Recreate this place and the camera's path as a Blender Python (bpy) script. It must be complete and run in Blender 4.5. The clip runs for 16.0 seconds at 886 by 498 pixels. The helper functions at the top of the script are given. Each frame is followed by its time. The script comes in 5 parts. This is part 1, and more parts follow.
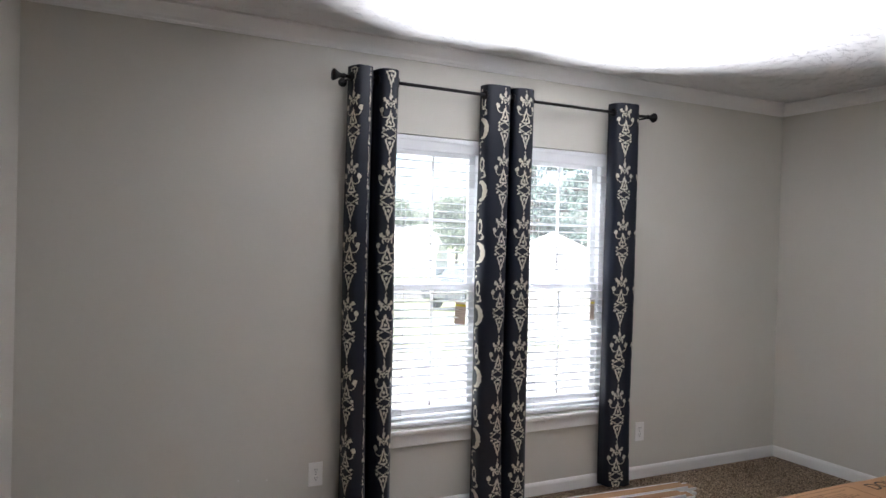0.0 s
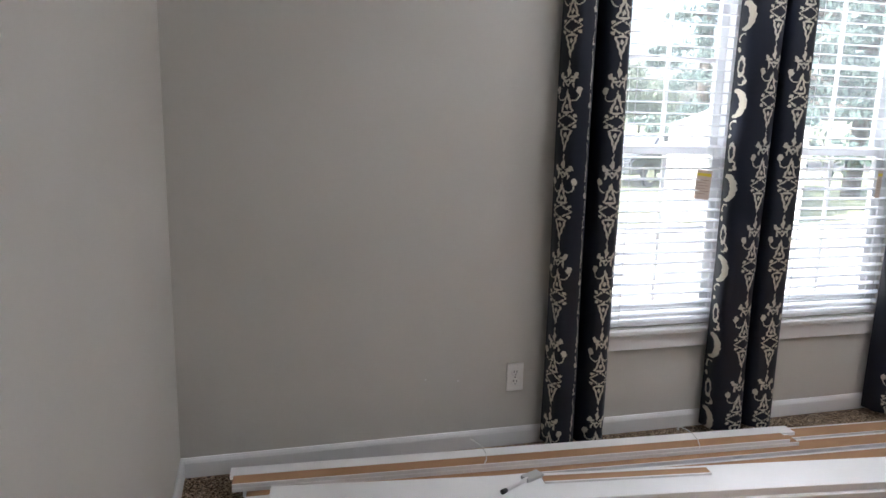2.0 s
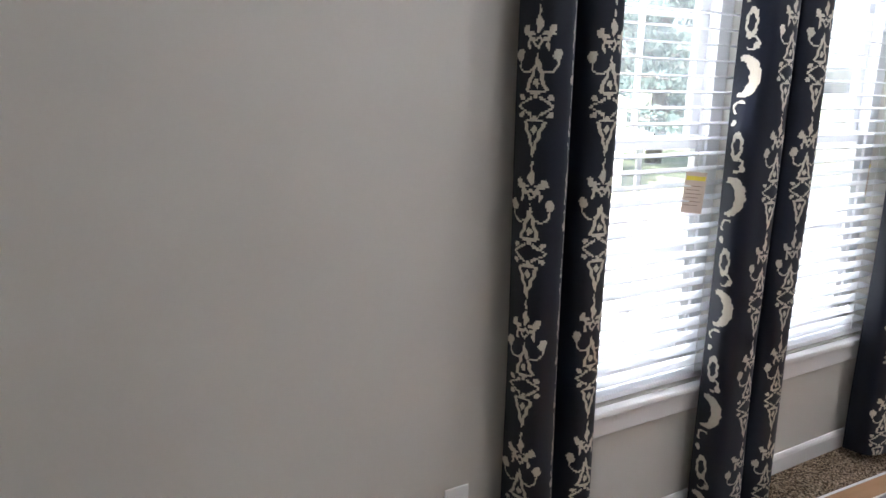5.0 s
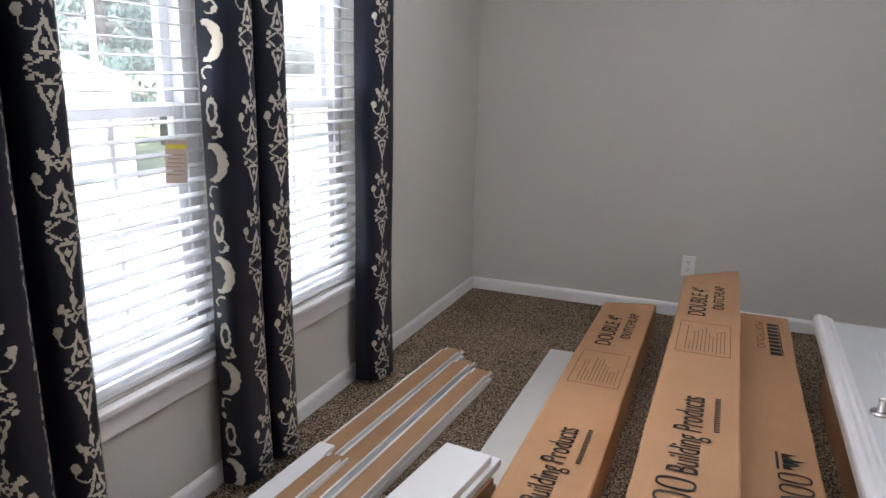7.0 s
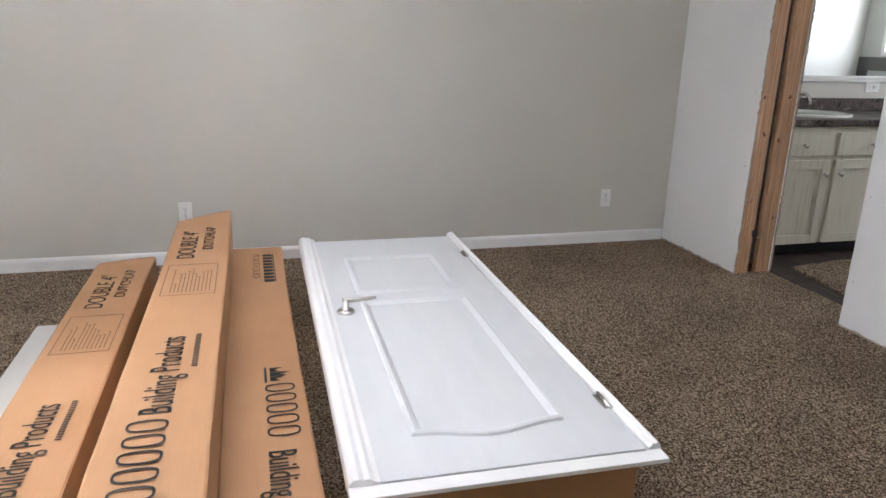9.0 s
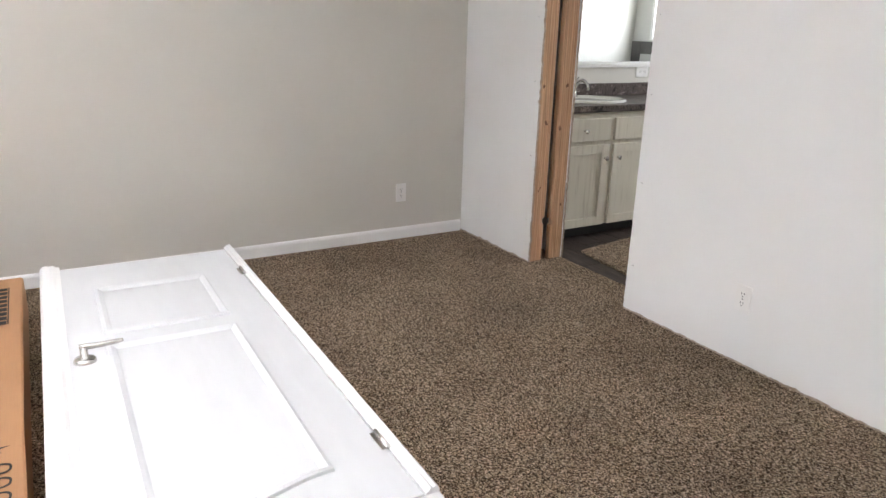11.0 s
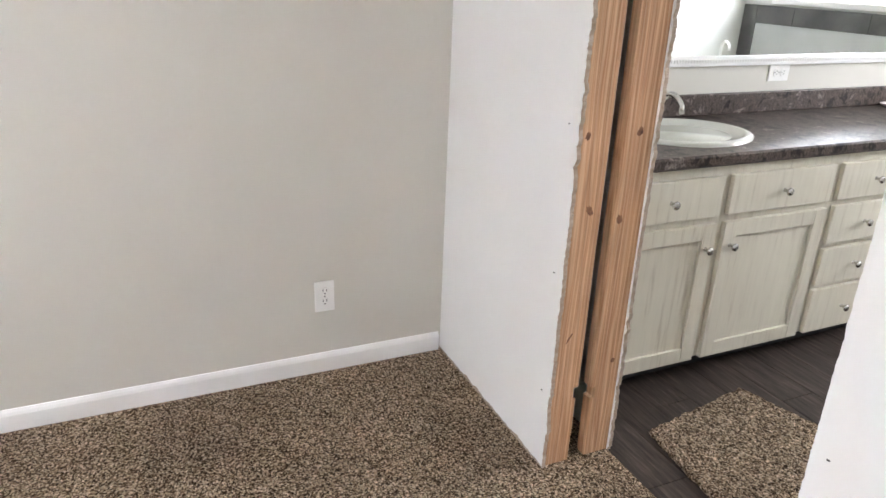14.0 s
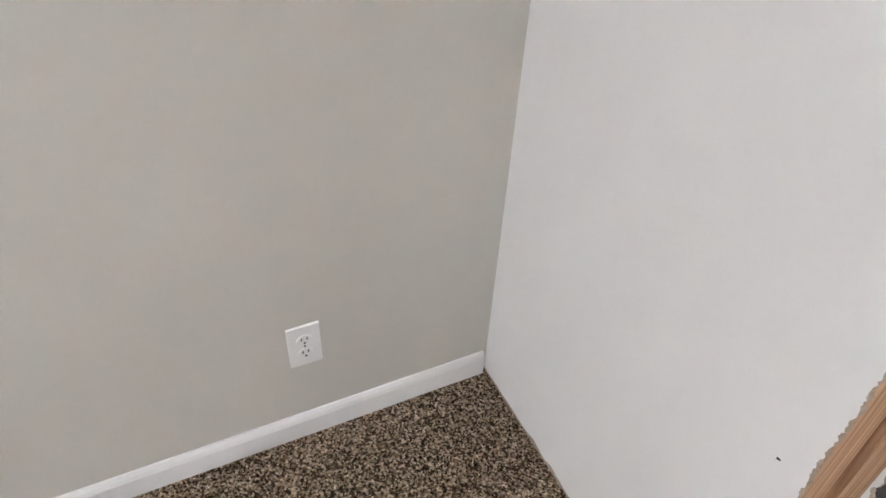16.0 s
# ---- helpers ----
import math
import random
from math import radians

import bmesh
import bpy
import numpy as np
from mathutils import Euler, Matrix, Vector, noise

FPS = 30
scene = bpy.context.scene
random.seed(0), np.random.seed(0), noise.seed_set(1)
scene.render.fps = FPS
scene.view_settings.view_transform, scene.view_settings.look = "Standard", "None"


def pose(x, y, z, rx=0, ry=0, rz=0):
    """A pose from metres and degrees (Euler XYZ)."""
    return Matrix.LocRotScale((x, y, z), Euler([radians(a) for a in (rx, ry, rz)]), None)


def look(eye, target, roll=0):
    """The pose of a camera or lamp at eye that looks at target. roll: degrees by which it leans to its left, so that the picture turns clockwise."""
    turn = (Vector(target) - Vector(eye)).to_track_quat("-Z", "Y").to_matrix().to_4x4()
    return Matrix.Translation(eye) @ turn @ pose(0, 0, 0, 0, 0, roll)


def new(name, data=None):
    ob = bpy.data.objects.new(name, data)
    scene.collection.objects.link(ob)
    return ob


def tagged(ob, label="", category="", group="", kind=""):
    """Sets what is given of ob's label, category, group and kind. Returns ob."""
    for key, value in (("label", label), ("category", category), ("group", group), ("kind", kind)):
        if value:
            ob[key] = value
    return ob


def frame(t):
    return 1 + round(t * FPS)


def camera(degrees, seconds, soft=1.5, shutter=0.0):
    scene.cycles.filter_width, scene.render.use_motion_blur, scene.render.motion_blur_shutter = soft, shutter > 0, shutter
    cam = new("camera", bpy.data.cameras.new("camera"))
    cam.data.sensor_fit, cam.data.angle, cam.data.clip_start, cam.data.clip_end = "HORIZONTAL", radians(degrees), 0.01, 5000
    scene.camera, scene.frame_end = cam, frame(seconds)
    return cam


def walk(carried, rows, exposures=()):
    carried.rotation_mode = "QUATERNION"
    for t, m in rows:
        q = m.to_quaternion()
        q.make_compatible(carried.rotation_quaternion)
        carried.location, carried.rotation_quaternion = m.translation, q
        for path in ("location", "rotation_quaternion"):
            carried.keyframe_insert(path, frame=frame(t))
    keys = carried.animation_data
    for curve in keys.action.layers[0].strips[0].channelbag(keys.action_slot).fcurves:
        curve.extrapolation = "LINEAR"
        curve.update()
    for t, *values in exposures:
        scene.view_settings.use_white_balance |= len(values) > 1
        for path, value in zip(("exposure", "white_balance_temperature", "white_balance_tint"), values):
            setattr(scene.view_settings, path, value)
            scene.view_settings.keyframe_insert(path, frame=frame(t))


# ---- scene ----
cam = camera(64.6, 16.0)
PATH = [
    (0, (-0.169, 0.199, 1.424), (0.736, 1.983, 1.403), 1.5),
    (0.5, (-0.158, 0.319, 1.362), (0.75, 2.096, 1.234), 1.5),
    (1, (-0.078, 0.497, 1.36), (0.741, 2.301, 1.081), 1.4),
    (1.5, (-0.067, 0.775, 1.316), (0.518, 2.659, 0.987), 1.3),
    (2, (-0.144, 1.016, 1.32), (0.371, 2.909, 0.928), 1.5),
    (2.5, (-0.121, 1.243, 1.333), (0.375, 3.136, 0.922), 1.5),
    (3, (-0.166, 1.577, 1.361), (0.349, 3.449, 0.881), 1.6),
    (3.2, (-0.183, 1.66, 1.4), (0.327, 3.526, 0.895), 1.6),
    (5.3, (0.012, 2.149, 1.316), (1.119, 3.753, 0.866), 1.1),
    (5.5, (0.027, 2.121, 1.31), (1.208, 3.67, 0.857), 1.1),
    (6, (0.06, 2.108, 1.314), (1.473, 3.448, 0.86), 1.2),
    (6.5, (0.087, 2.126, 1.293), (1.736, 3.163, 0.84), 1.3),
    (7, (0.09, 2.077, 1.291), (1.894, 2.796, 0.812), 1.3),
    (7.5, (0.097, 1.993, 1.29), (1.996, 2.362, 0.783), 1.3),
    (8, (0.106, 1.948, 1.28), (2.036, 1.966, 0.755), 1.5),
    (8.5, (0.108, 1.882, 1.255), (2.015, 1.626, 0.711), 1.5),
    (9, (0.106, 1.838, 1.249), (1.952, 1.323, 0.675), 1.6),
    (9.5, (0.097, 1.797, 1.246), (1.858, 1.056, 0.651), 1.6),
    (10, (0.092, 1.791, 1.276), (1.752, 0.855, 0.669), 1.6),
    (10.2, (0.111, 1.782, 1.293), (1.732, 0.78, 0.686), 1.6),
    (12.3, (0.798, 0.938, 1.283), (2.484, 0.047, 0.681), 1.5),
    (12.5, (0.911, 0.843, 1.33), (2.59, -0.06, 0.725), 1.8),
    (13, (1.263, 0.648, 1.327), (2.968, -0.218, 0.741), 2.3),
    (13.5, (1.624, 0.39, 1.33), (3.364, -0.391, 0.726), 2.3),
    (14, (1.946, 0.198, 1.369), (3.629, -0.582, 0.622), 2.3),
    (14.5, (2.286, 0.097, 1.415), (3.887, -0.66, 0.484), 2.4),
    (15, (2.593, -0.066, 1.423), (4.062, -0.768, 0.263), 2.4),
    (15.5, (2.867, -0.12, 1.41), (4.26, -0.811, 0.152), 2.7),
    (16, (3.132, -0.158, 1.403), (4.47, -0.857, 0.091), 3.3),
]
EXPOSURES = [
    (0, 1.9, 6300, 10), (1, 1.95, 6330, 10), (2, 1.95, 6250, 10), (3, 2.55, 6400, 10), (5.5, 2.15, 6180, 10), (6.5, 2.1, 6200, 10),
    (7, 1.95, 6230, 10), (8, 2.5, 6280, 10), (9, 2.85, 6280, 10), (10, 3.15, 6480, 10), (12.5, 3.4, 6550, 10), (14, 3.8, 6430, 10), (15, 4.05, 6400, 10), (16, 3.6, 6380, 10),
]
walk(cam, [(t, look(eye, target, roll)) for t, eye, target, roll in PATH], EXPOSURES)

# ---- light ----
UP, DOWN, HIGH, BATH = 6.6, 0.2, 220.0, 5.5
world = bpy.data.worlds.new("world")
scene.world = world
world.use_nodes = True
wn = world.node_tree
sky = wn.nodes.new("ShaderNodeTexSky")
sky.sky_type = "NISHITA"
sky.sun_disc = False
sky.sun_elevation = radians(52)
sky.sun_rotation = radians(250)
sky.air_density, sky.dust_density = 1.0, 4.0
wn.links.new(sky.outputs[0], wn.nodes["Background"].inputs[0])
wn.nodes["Background"].inputs[1].default_value = 0.15

sun = new("sun", bpy.data.lights.new("sun", "SUN"))
sun.data.energy = 4.5
sun.data.angle = radians(0.5)
sun.data.color = (1.0, 0.95, 0.88)
sun.matrix_world = look((-30, -8, 40), (0, 0, 0))


def window_lamp(eye, target, w, h, watts, spread=180):
    """Sky light gathered at a window opening."""
    la = new("sky_lamp", bpy.data.lights.new("sky_lamp", "AREA"))
    la.data.shape, la.data.size, la.data.size_y, la.data.energy = "RECTANGLE", w, h, watts
    la.data.color = (0.98, 0.98, 1.02)
    la.data.spread = radians(spread)
    la.matrix_world = look(eye, target)
    return la


# open sky above the yard; in each opening, sky light going down and yard light going up
window_lamp((2.0, 6.2, 5.4), (1.95, 3.5, 1.2), 5.0, 1.5, HIGH)
for lx, w in ((1.425, 0.36), (2.25, 0.42)):
    window_lamp((lx, 3.41, 1.12), (lx, 2.41, 2.27), w, 0.18, UP, 80)
    window_lamp((lx, 3.41, 0.70), (lx, 2.41, 0.32), w, 0.16, DOWN, 58)
window_lamp((2.72, -4.42, 1.6), (2.72, 0.0, 1.0), 0.9, 0.7, BATH)

# ---- materials ----
def principled(name, color, rough=0.6, metal=0.0):
    m = bpy.data.materials.new(name)
    m.use_nodes = True
    b = m.node_tree.nodes["Principled BSDF"]
    b.inputs["Base Color"].default_value = (*color, 1)
    b.inputs["Roughness"].default_value = rough
    b.inputs["Metallic"].default_value = metal
    return m, m.node_tree, b


def node(nt, kind, **vals):
    n = nt.nodes.new(kind)
    for k, v in vals.items():
        if k in n.inputs:
            n.inputs[k].default_value = v
    return n


def coords(nt, stretch=(1, 1, 1), which="Object"):
    tc = nt.nodes.new("ShaderNodeTexCoord")
    mp = nt.nodes.new("ShaderNodeMapping")
    mp.inputs["Scale"].default_value = stretch
    nt.links.new(tc.outputs[which], mp.inputs[0])
    return mp.outputs[0]


def ramp(nt, src, stops):
    r = nt.nodes.new("ShaderNodeValToRGB")
    e = r.color_ramp.elements
    while len(e) < len(stops):
        e.new(0.5)
    for el, (p, c) in zip(e, stops):
        el.position, el.color = p, (*c, 1)
    nt.links.new(src, r.inputs[0])
    return r.outputs[0]


def noise_tex(nt, vec, scale, detail=4.0, rough=0.55):
    n = node(nt, "ShaderNodeTexNoise", Scale=scale, Detail=detail, Roughness=rough)
    nt.links.new(vec, n.inputs["Vector"])
    return n.outputs[0]


def bump(nt, b, src, strength, dist=0.01):
    n = node(nt, "ShaderNodeBump", Strength=strength, Distance=dist)
    nt.links.new(src, n.inputs["Height"])
    nt.links.new(n.outputs[0], b.inputs["Normal"])
    return n


def mottled(name, c1, c2, rough=0.6, scale=3.0, fine=80.0, bump_amt=0.1, stretch=(1, 1, 1), metal=0.0, dist=0.004):
    """A surface with slow colour drift and fine relief."""
    m, nt, b = principled(name, c1, rough, metal)
    v = coords(nt, stretch)
    col = ramp(nt, noise_tex(nt, v, scale), [(0.3, c1), (0.7, c2)])
    nt.links.new(col, b.inputs["Base Color"])
    bump(nt, b, noise_tex(nt, v, fine, 3.0), bump_amt, dist)
    return m


M_WALL = mottled("greige_paint", (0.585, 0.56, 0.505), (0.615, 0.59, 0.535), 0.55, 1.5, 160, 0.12, dist=0.002)
M_BOARD = mottled("primed_board", (0.79, 0.785, 0.775), (0.84, 0.835, 0.825), 0.5, 1.2, 220, 0.08, dist=0.002)
M_GREYBOARD = mottled("pale_grey_board", (0.50, 0.49, 0.46), (0.56, 0.55, 0.52), 0.55, 2, 180, 0.08, dist=0.002)
M_TRIM = mottled("trim_paint", (0.78, 0.77, 0.76), (0.82, 0.81, 0.80), 0.35, 4, 60, 0.05, dist=0.001)
M_VINYL = mottled("white_vinyl", (0.80, 0.81, 0.83), (0.84, 0.85, 0.86), 0.3, 4, 90, 0.03, dist=0.001)
M_DOORP = mottled("door_paint", (0.62, 0.625, 0.635), (0.66, 0.665, 0.675), 0.3, 3, 140, 0.06, (1, 6, 6), dist=0.001)
M_BLACK = mottled("black_iron", (0.012, 0.011, 0.011), (0.02, 0.018, 0.018), 0.4, 30, 200, 0.1, metal=0.6)
M_CHROME = mottled("brushed_nickel", (0.55, 0.53, 0.50), (0.62, 0.60, 0.57), 0.25, 20, 300, 0.05, metal=1.0, dist=0.001)
M_PLASTIC = mottled("white_plastic", (0.80, 0.79, 0.77), (0.84, 0.83, 0.81), 0.35, 10, 200, 0.02)
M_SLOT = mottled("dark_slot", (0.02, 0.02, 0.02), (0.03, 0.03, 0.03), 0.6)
M_INK = mottled("box_ink", (0.010, 0.009, 0.009), (0.028, 0.025, 0.023), 0.7, 40)
M_INKPALE = mottled("box_ink_pale", (0.16, 0.085, 0.04), (0.2, 0.11, 0.055), 0.75, 40)
M_KRAFT = mottled("bare_hardboard", (0.34, 0.19, 0.095), (0.40, 0.23, 0.12), 0.75, 6, 300, 0.15, (1, 4, 4), dist=0.001)
M_CERAMIC = mottled("sink_ceramic", (0.64, 0.64, 0.58), (0.67, 0.67, 0.61), 0.12, 6, 30, 0.01)
M_DISH = mottled("pale_pink_glaze", (0.66, 0.57, 0.55), (0.70, 0.61, 0.59), 0.25, 12)
M_SLAT = mottled("blind_slat", (0.80, 0.81, 0.83), (0.84, 0.85, 0.87), 0.4, 8, 100, 0.03)
M_TAG = mottled("paper_tag", (0.62, 0.50, 0.42), (0.68, 0.56, 0.48), 0.7, 30)
M_YELLOW = mottled("yellow_band", (0.75, 0.62, 0.05), (0.8, 0.66, 0.08), 0.6, 30)
M_STRING = mottled("white_cord", (0.75, 0.75, 0.73), (0.8, 0.8, 0.78), 0.6, 30)


def make_cardboard():
    m, nt, b = principled("cardboard", (0.5, 0.3, 0.16), 0.62)
    v = coords(nt, (1, 1, 1))
    big = noise_tex(nt, v, 2.2, 5)
    col = ramp(nt, big, [(0.25, (0.42, 0.222, 0.104)), (0.55, (0.47, 0.255, 0.124)), (0.8, (0.51, 0.285, 0.147))])
    vs = coords(nt, (2, 60, 60))
    streak = ramp(nt, noise_tex(nt, vs, 4, 3), [(0.3, (0.93, 0.93, 0.93)), (0.7, (1, 1, 1))])
    mx = nt.nodes.new("ShaderNodeMixRGB")
    mx.blend_type = "MULTIPLY"
    mx.inputs[0].default_value = 1
    nt.links.new(col, mx.inputs[1]), nt.links.new(streak, mx.inputs[2])
    nt.links.new(mx.outputs[0], b.inputs["Base Color"])
    bump(nt, b, big, 0.5, 0.01)
    return m


def make_carpet():
    m, nt, b = principled("carpet", (0.2, 0.15, 0.1), 0.95)
    v = coords(nt)
    vo = node(nt, "ShaderNodeTexVoronoi", Scale=225.0)
    nt.links.new(v, vo.inputs["Vector"])
    sep = nt.nodes.new("ShaderNodeSeparateColor")
    nt.links.new(vo.outputs["Color"], sep.inputs[0])
    fleck = ramp(nt, sep.outputs[0], [(0.0, (0.030, 0.019, 0.012)), (0.3, (0.12, 0.08, 0.05)), (0.5, (0.30, 0.215, 0.145)), (0.75, (0.48, 0.37, 0.265)), (1.0, (0.66, 0.535, 0.41))])
    patch = ramp(nt, noise_tex(nt, v, 1.7, 5, 0.65), [(0.32, (0.86, 0.85, 0.84)), (0.68, (1.34, 1.33, 1.31))])
    mx = nt.nodes.new("ShaderNodeMixRGB")
    mx.blend_type = "MULTIPLY"
    mx.inputs[0].default_value = 1
    nt.links.new(fleck, mx.inputs[1]), nt.links.new(patch, mx.inputs[2])
    # tuft-sized mottling, with the shadows between tufts put into the colour
    tuft_shade = ramp(nt, noise_tex(nt, v, 105, 2), [(0.34, (0.55, 0.53, 0.50)), (0.5, (0.95, 0.95, 0.95)), (0.66, (1.35, 1.34, 1.32))])
    mt = nt.nodes.new("ShaderNodeMixRGB")
    mt.blend_type = "MULTIPLY"
    mt.inputs[0].default_value = 1
    nt.links.new(mx.outputs[0], mt.inputs[1]), nt.links.new(tuft_shade, mt.inputs[2])
    nt.links.new(mt.outputs[0], b.inputs["Base Color"])
    inv = nt.nodes.new("ShaderNodeMath")
    inv.operation = "SUBTRACT"
    inv.inputs[0].default_value = 1.0
    nt.links.new(vo.outputs["Distance"], inv.inputs[1])
    add = nt.nodes.new("ShaderNodeMath")
    add.operation = "ADD"
    nt.links.new(inv.outputs[0], add.inputs[0])
    nt.links.new(noise_tex(nt, v, 60, 3), add.inputs[1])
    bump(nt, b, add.outputs[0], 1.0, 0.012)
    b.inputs["Specular IOR Level"].default_value = 0.1
    return m


def make_wood(name, c1, c2, c3, along="z", rough=0.7, knots=True):
    """Sawn softwood: long grain with rings pulled round knots."""
    m, nt, b = principled(name, c1, rough)
    s = {"z": (9, 9, 0.7), "x": (0.7, 9, 9), "y": (9, 0.7, 9)}[along]
    v = coords(nt, s)
    oi = nt.nodes.new("ShaderNodeObjectInfo")
    sh = nt.nodes.new("ShaderNodeVectorMath")
    sh.operation = "MULTIPLY_ADD"
    sh.inputs[1].default_value = (40, 40, 40)
    nt.links.new(oi.outputs["Random"], sh.inputs[0])
    nt.links.new(v, sh.inputs[2])
    w = node(nt, "ShaderNodeTexWave", Scale=2.4, Distortion=13.0, Detail=2.0)
    w.inputs["Detail Scale"].default_value = 0.7
    w.bands_direction = "Y"
    nt.links.new(sh.outputs[0], w.inputs["Vector"])
    col = ramp(nt, w.outputs["Fac"], [(0.0, c3), (0.45, c1), (0.82, c2), (1.0, c1)])
    g = ramp(nt, noise_tex(nt, sh.outputs[0], 9, 6), [(0.3, (0.82, 0.8, 0.78)), (0.7, (1.05, 1.05, 1.05))])
    mx = nt.nodes.new("ShaderNodeMixRGB")
    mx.blend_type = "MULTIPLY"
    mx.inputs[0].default_value = 1
    nt.links.new(col, mx.inputs[1]), nt.links.new(g, mx.inputs[2])
    fine = {"z": (150, 150, 3), "x": (3, 150, 150), "y": (150, 3, 150)}[along]
    g2 = ramp(nt, noise_tex(nt, coords(nt, fine), 1.0, 4), [(0.35, (0.72, 0.66, 0.60)), (0.6, (1.06, 1.05, 1.04))])
    m2 = nt.nodes.new("ShaderNodeMixRGB")
    m2.blend_type = "MULTIPLY"
    m2.inputs[0].default_value = 1
    nt.links.new(mx.outputs[0], m2.inputs[1]), nt.links.new(g2, m2.inputs[2])
    nt.links.new(m2.outputs[0], b.inputs["Base Color"])
    bump(nt, b, w.outputs["Fac"], 0.25, 0.002)
    return m


def make_laminate():
    m, nt, b = principled("stone_laminate", (0.1, 0.08, 0.07), 0.42)
    v = coords(nt, (1, 1, 1))
    n1 = node(nt, "ShaderNodeTexNoise", Scale=15.0, Detail=10.0, Roughness=0.78, Distortion=0.15)
    nt.links.new(v, n1.inputs["Vector"])
    col = ramp(nt, n1.outputs[0], [(0.40, (0.010, 0.007, 0.006)), (0.47, (0.05, 0.036, 0.03)), (0.505, (0.15, 0.115, 0.098)), (0.53, (0.022, 0.015, 0.013)), (0.575, (0.10, 0.076, 0.066)), (0.66, (0.33, 0.28, 0.25))])
    nt.links.new(col, b.inputs["Base Color"])
    b.inputs["Specular IOR Level"].default_value = 0.18
    return m


def make_plank():
    m, nt, b = principled("dark_plank", (0.05, 0.042, 0.038), 0.55)
    v = coords(nt, (2.2, 26, 4))
    oi = nt.nodes.new("ShaderNodeObjectInfo")
    sh = nt.nodes.new("ShaderNodeVectorMath")
    sh.operation = "MULTIPLY_ADD"
    sh.inputs[1].default_value = (30, 30, 30)
    nt.links.new(oi.outputs["Random"], sh.inputs[0])
    nt.links.new(v, sh.inputs[2])
    n = noise_tex(nt, sh.outputs[0], 2.5, 8, 0.65)
    col = ramp(nt, n, [(0.3, (0.018, 0.013, 0.0105)), (0.55, (0.055, 0.041, 0.034)), (0.8, (0.13, 0.10, 0.082))])
    nt.links.new(col, b.inputs["Base Color"])
    b.inputs["Specular IOR Level"].default_value = 0.22
    bump(nt, b, n, 0.3, 0.003)
    return m


def make_cabinet():
    m, nt, b = principled("washed_cabinet", (0.56, 0.535, 0.46), 0.5)
    v = coords(nt, (14, 14, 1.0))
    n = noise_tex(nt, v, 3, 8, 0.7)
    col = ramp(nt, n, [(0.28, (0.46, 0.40, 0.31)), (0.45, (0.62, 0.575, 0.475)), (0.7, (0.67, 0.625, 0.52))])
    nt.links.new(col, b.inputs["Base Color"])
    bump(nt, b, n, 0.08, 0.002)
    return m


def make_fabric(name, c, c2):
    m, nt, b = principled(name, c, 0.40)
    v = coords(nt, (1, 1, 1))
    n = noise_tex(nt, v, 420, 2)
    col = ramp(nt, n, [(0.35, c), (0.65, c2)])
    nt.links.new(col, b.inputs["Base Color"])
    b.inputs["Specular IOR Level"].default_value = 0.38
    bump(nt, b, n, 0.25, 0.001)
    return m


def make_ceiling():
    m, nt, b = principled("ceiling_texture", (0.80, 0.80, 0.81), 0.85)
    v = coords(nt)
    n = noise_tex(nt, v, 20, 6, 0.7)
    h = ramp(nt, n, [(0.54, (0, 0, 0)), (0.62, (1, 1, 1))])
    bump(nt, b, h, 0.6, 0.010)
    return m


def make_leaf(name, c1, c2):
    m, nt, b = principled(name, c1, 0.6)
    oi = noise_tex(nt, coords(nt), 1.3, 3)
    nt.links.new(ramp(nt, oi, [(0.3, c1), (0.7, c2)]), b.inputs["Base Color"])
    return m


M_CARD = make_cardboard()
M_CARPET = make_carpet()
M_STUD = make_wood("sawn_pine", (0.58, 0.35, 0.21), (0.455, 0.24, 0.125), (0.63, 0.41, 0.265))
M_KNOT = mottled("pine_knot", (0.09, 0.035, 0.018), (0.27, 0.13, 0.065), 0.7, 90)
M_LAMINATE = make_laminate()
M_PLANK = make_plank()
M_CAB = make_cabinet()
M_NAVY = make_fabric("navy_fabric", (0.0035, 0.005, 0.012), (0.007, 0.010, 0.021))
M_CREAM = make_fabric("cream_thread", (0.52, 0.47, 0.37), (0.62, 0.57, 0.47))
M_CEIL = make_ceiling()
M_LAWN = mottled("lawn", (0.16, 0.19, 0.10), (0.25, 0.27, 0.16), 0.9, 0.6, 20, 0.5, dist=0.03)
M_DRIVE = mottled("pale_gravel", (0.42, 0.40, 0.36), (0.5, 0.48, 0.44), 0.9, 0.8, 30, 0.4, dist=0.02)
M_ROAD = mottled("asphalt", (0.10, 0.10, 0.10), (0.13, 0.13, 0.13), 0.9, 0.8, 40, 0.3)
M_SIDING = mottled("white_siding", (0.75, 0.75, 0.74), (0.8, 0.8, 0.79), 0.5, 0.5, 20, 0.1)
M_ROOF = mottled("grey_shingle", (0.18, 0.18, 0.18), (0.25, 0.25, 0.25), 0.8, 2, 20, 0.4)
M_LEAF = make_leaf("leaf", (0.10, 0.13, 0.09), (0.14, 0.18, 0.13))
M_PINE = make_leaf("conifer_leaf", (0.075, 0.12, 0.105), (0.10, 0.15, 0.13))
M_BARK = mottled("bark", (0.06, 0.05, 0.042), (0.10, 0.085, 0.07), 0.9, 8, 20, 0.8, (1, 1, 0.3), dist=0.03)
M_CARPAINT = mottled("dark_car_paint", (0.09, 0.10, 0.12), (0.11, 0.12, 0.14), 0.2, 2)
M_RUBBER = mottled("tyre_rubber", (0.015, 0.015, 0.015), (0.025, 0.025, 0.025), 0.8, 20)
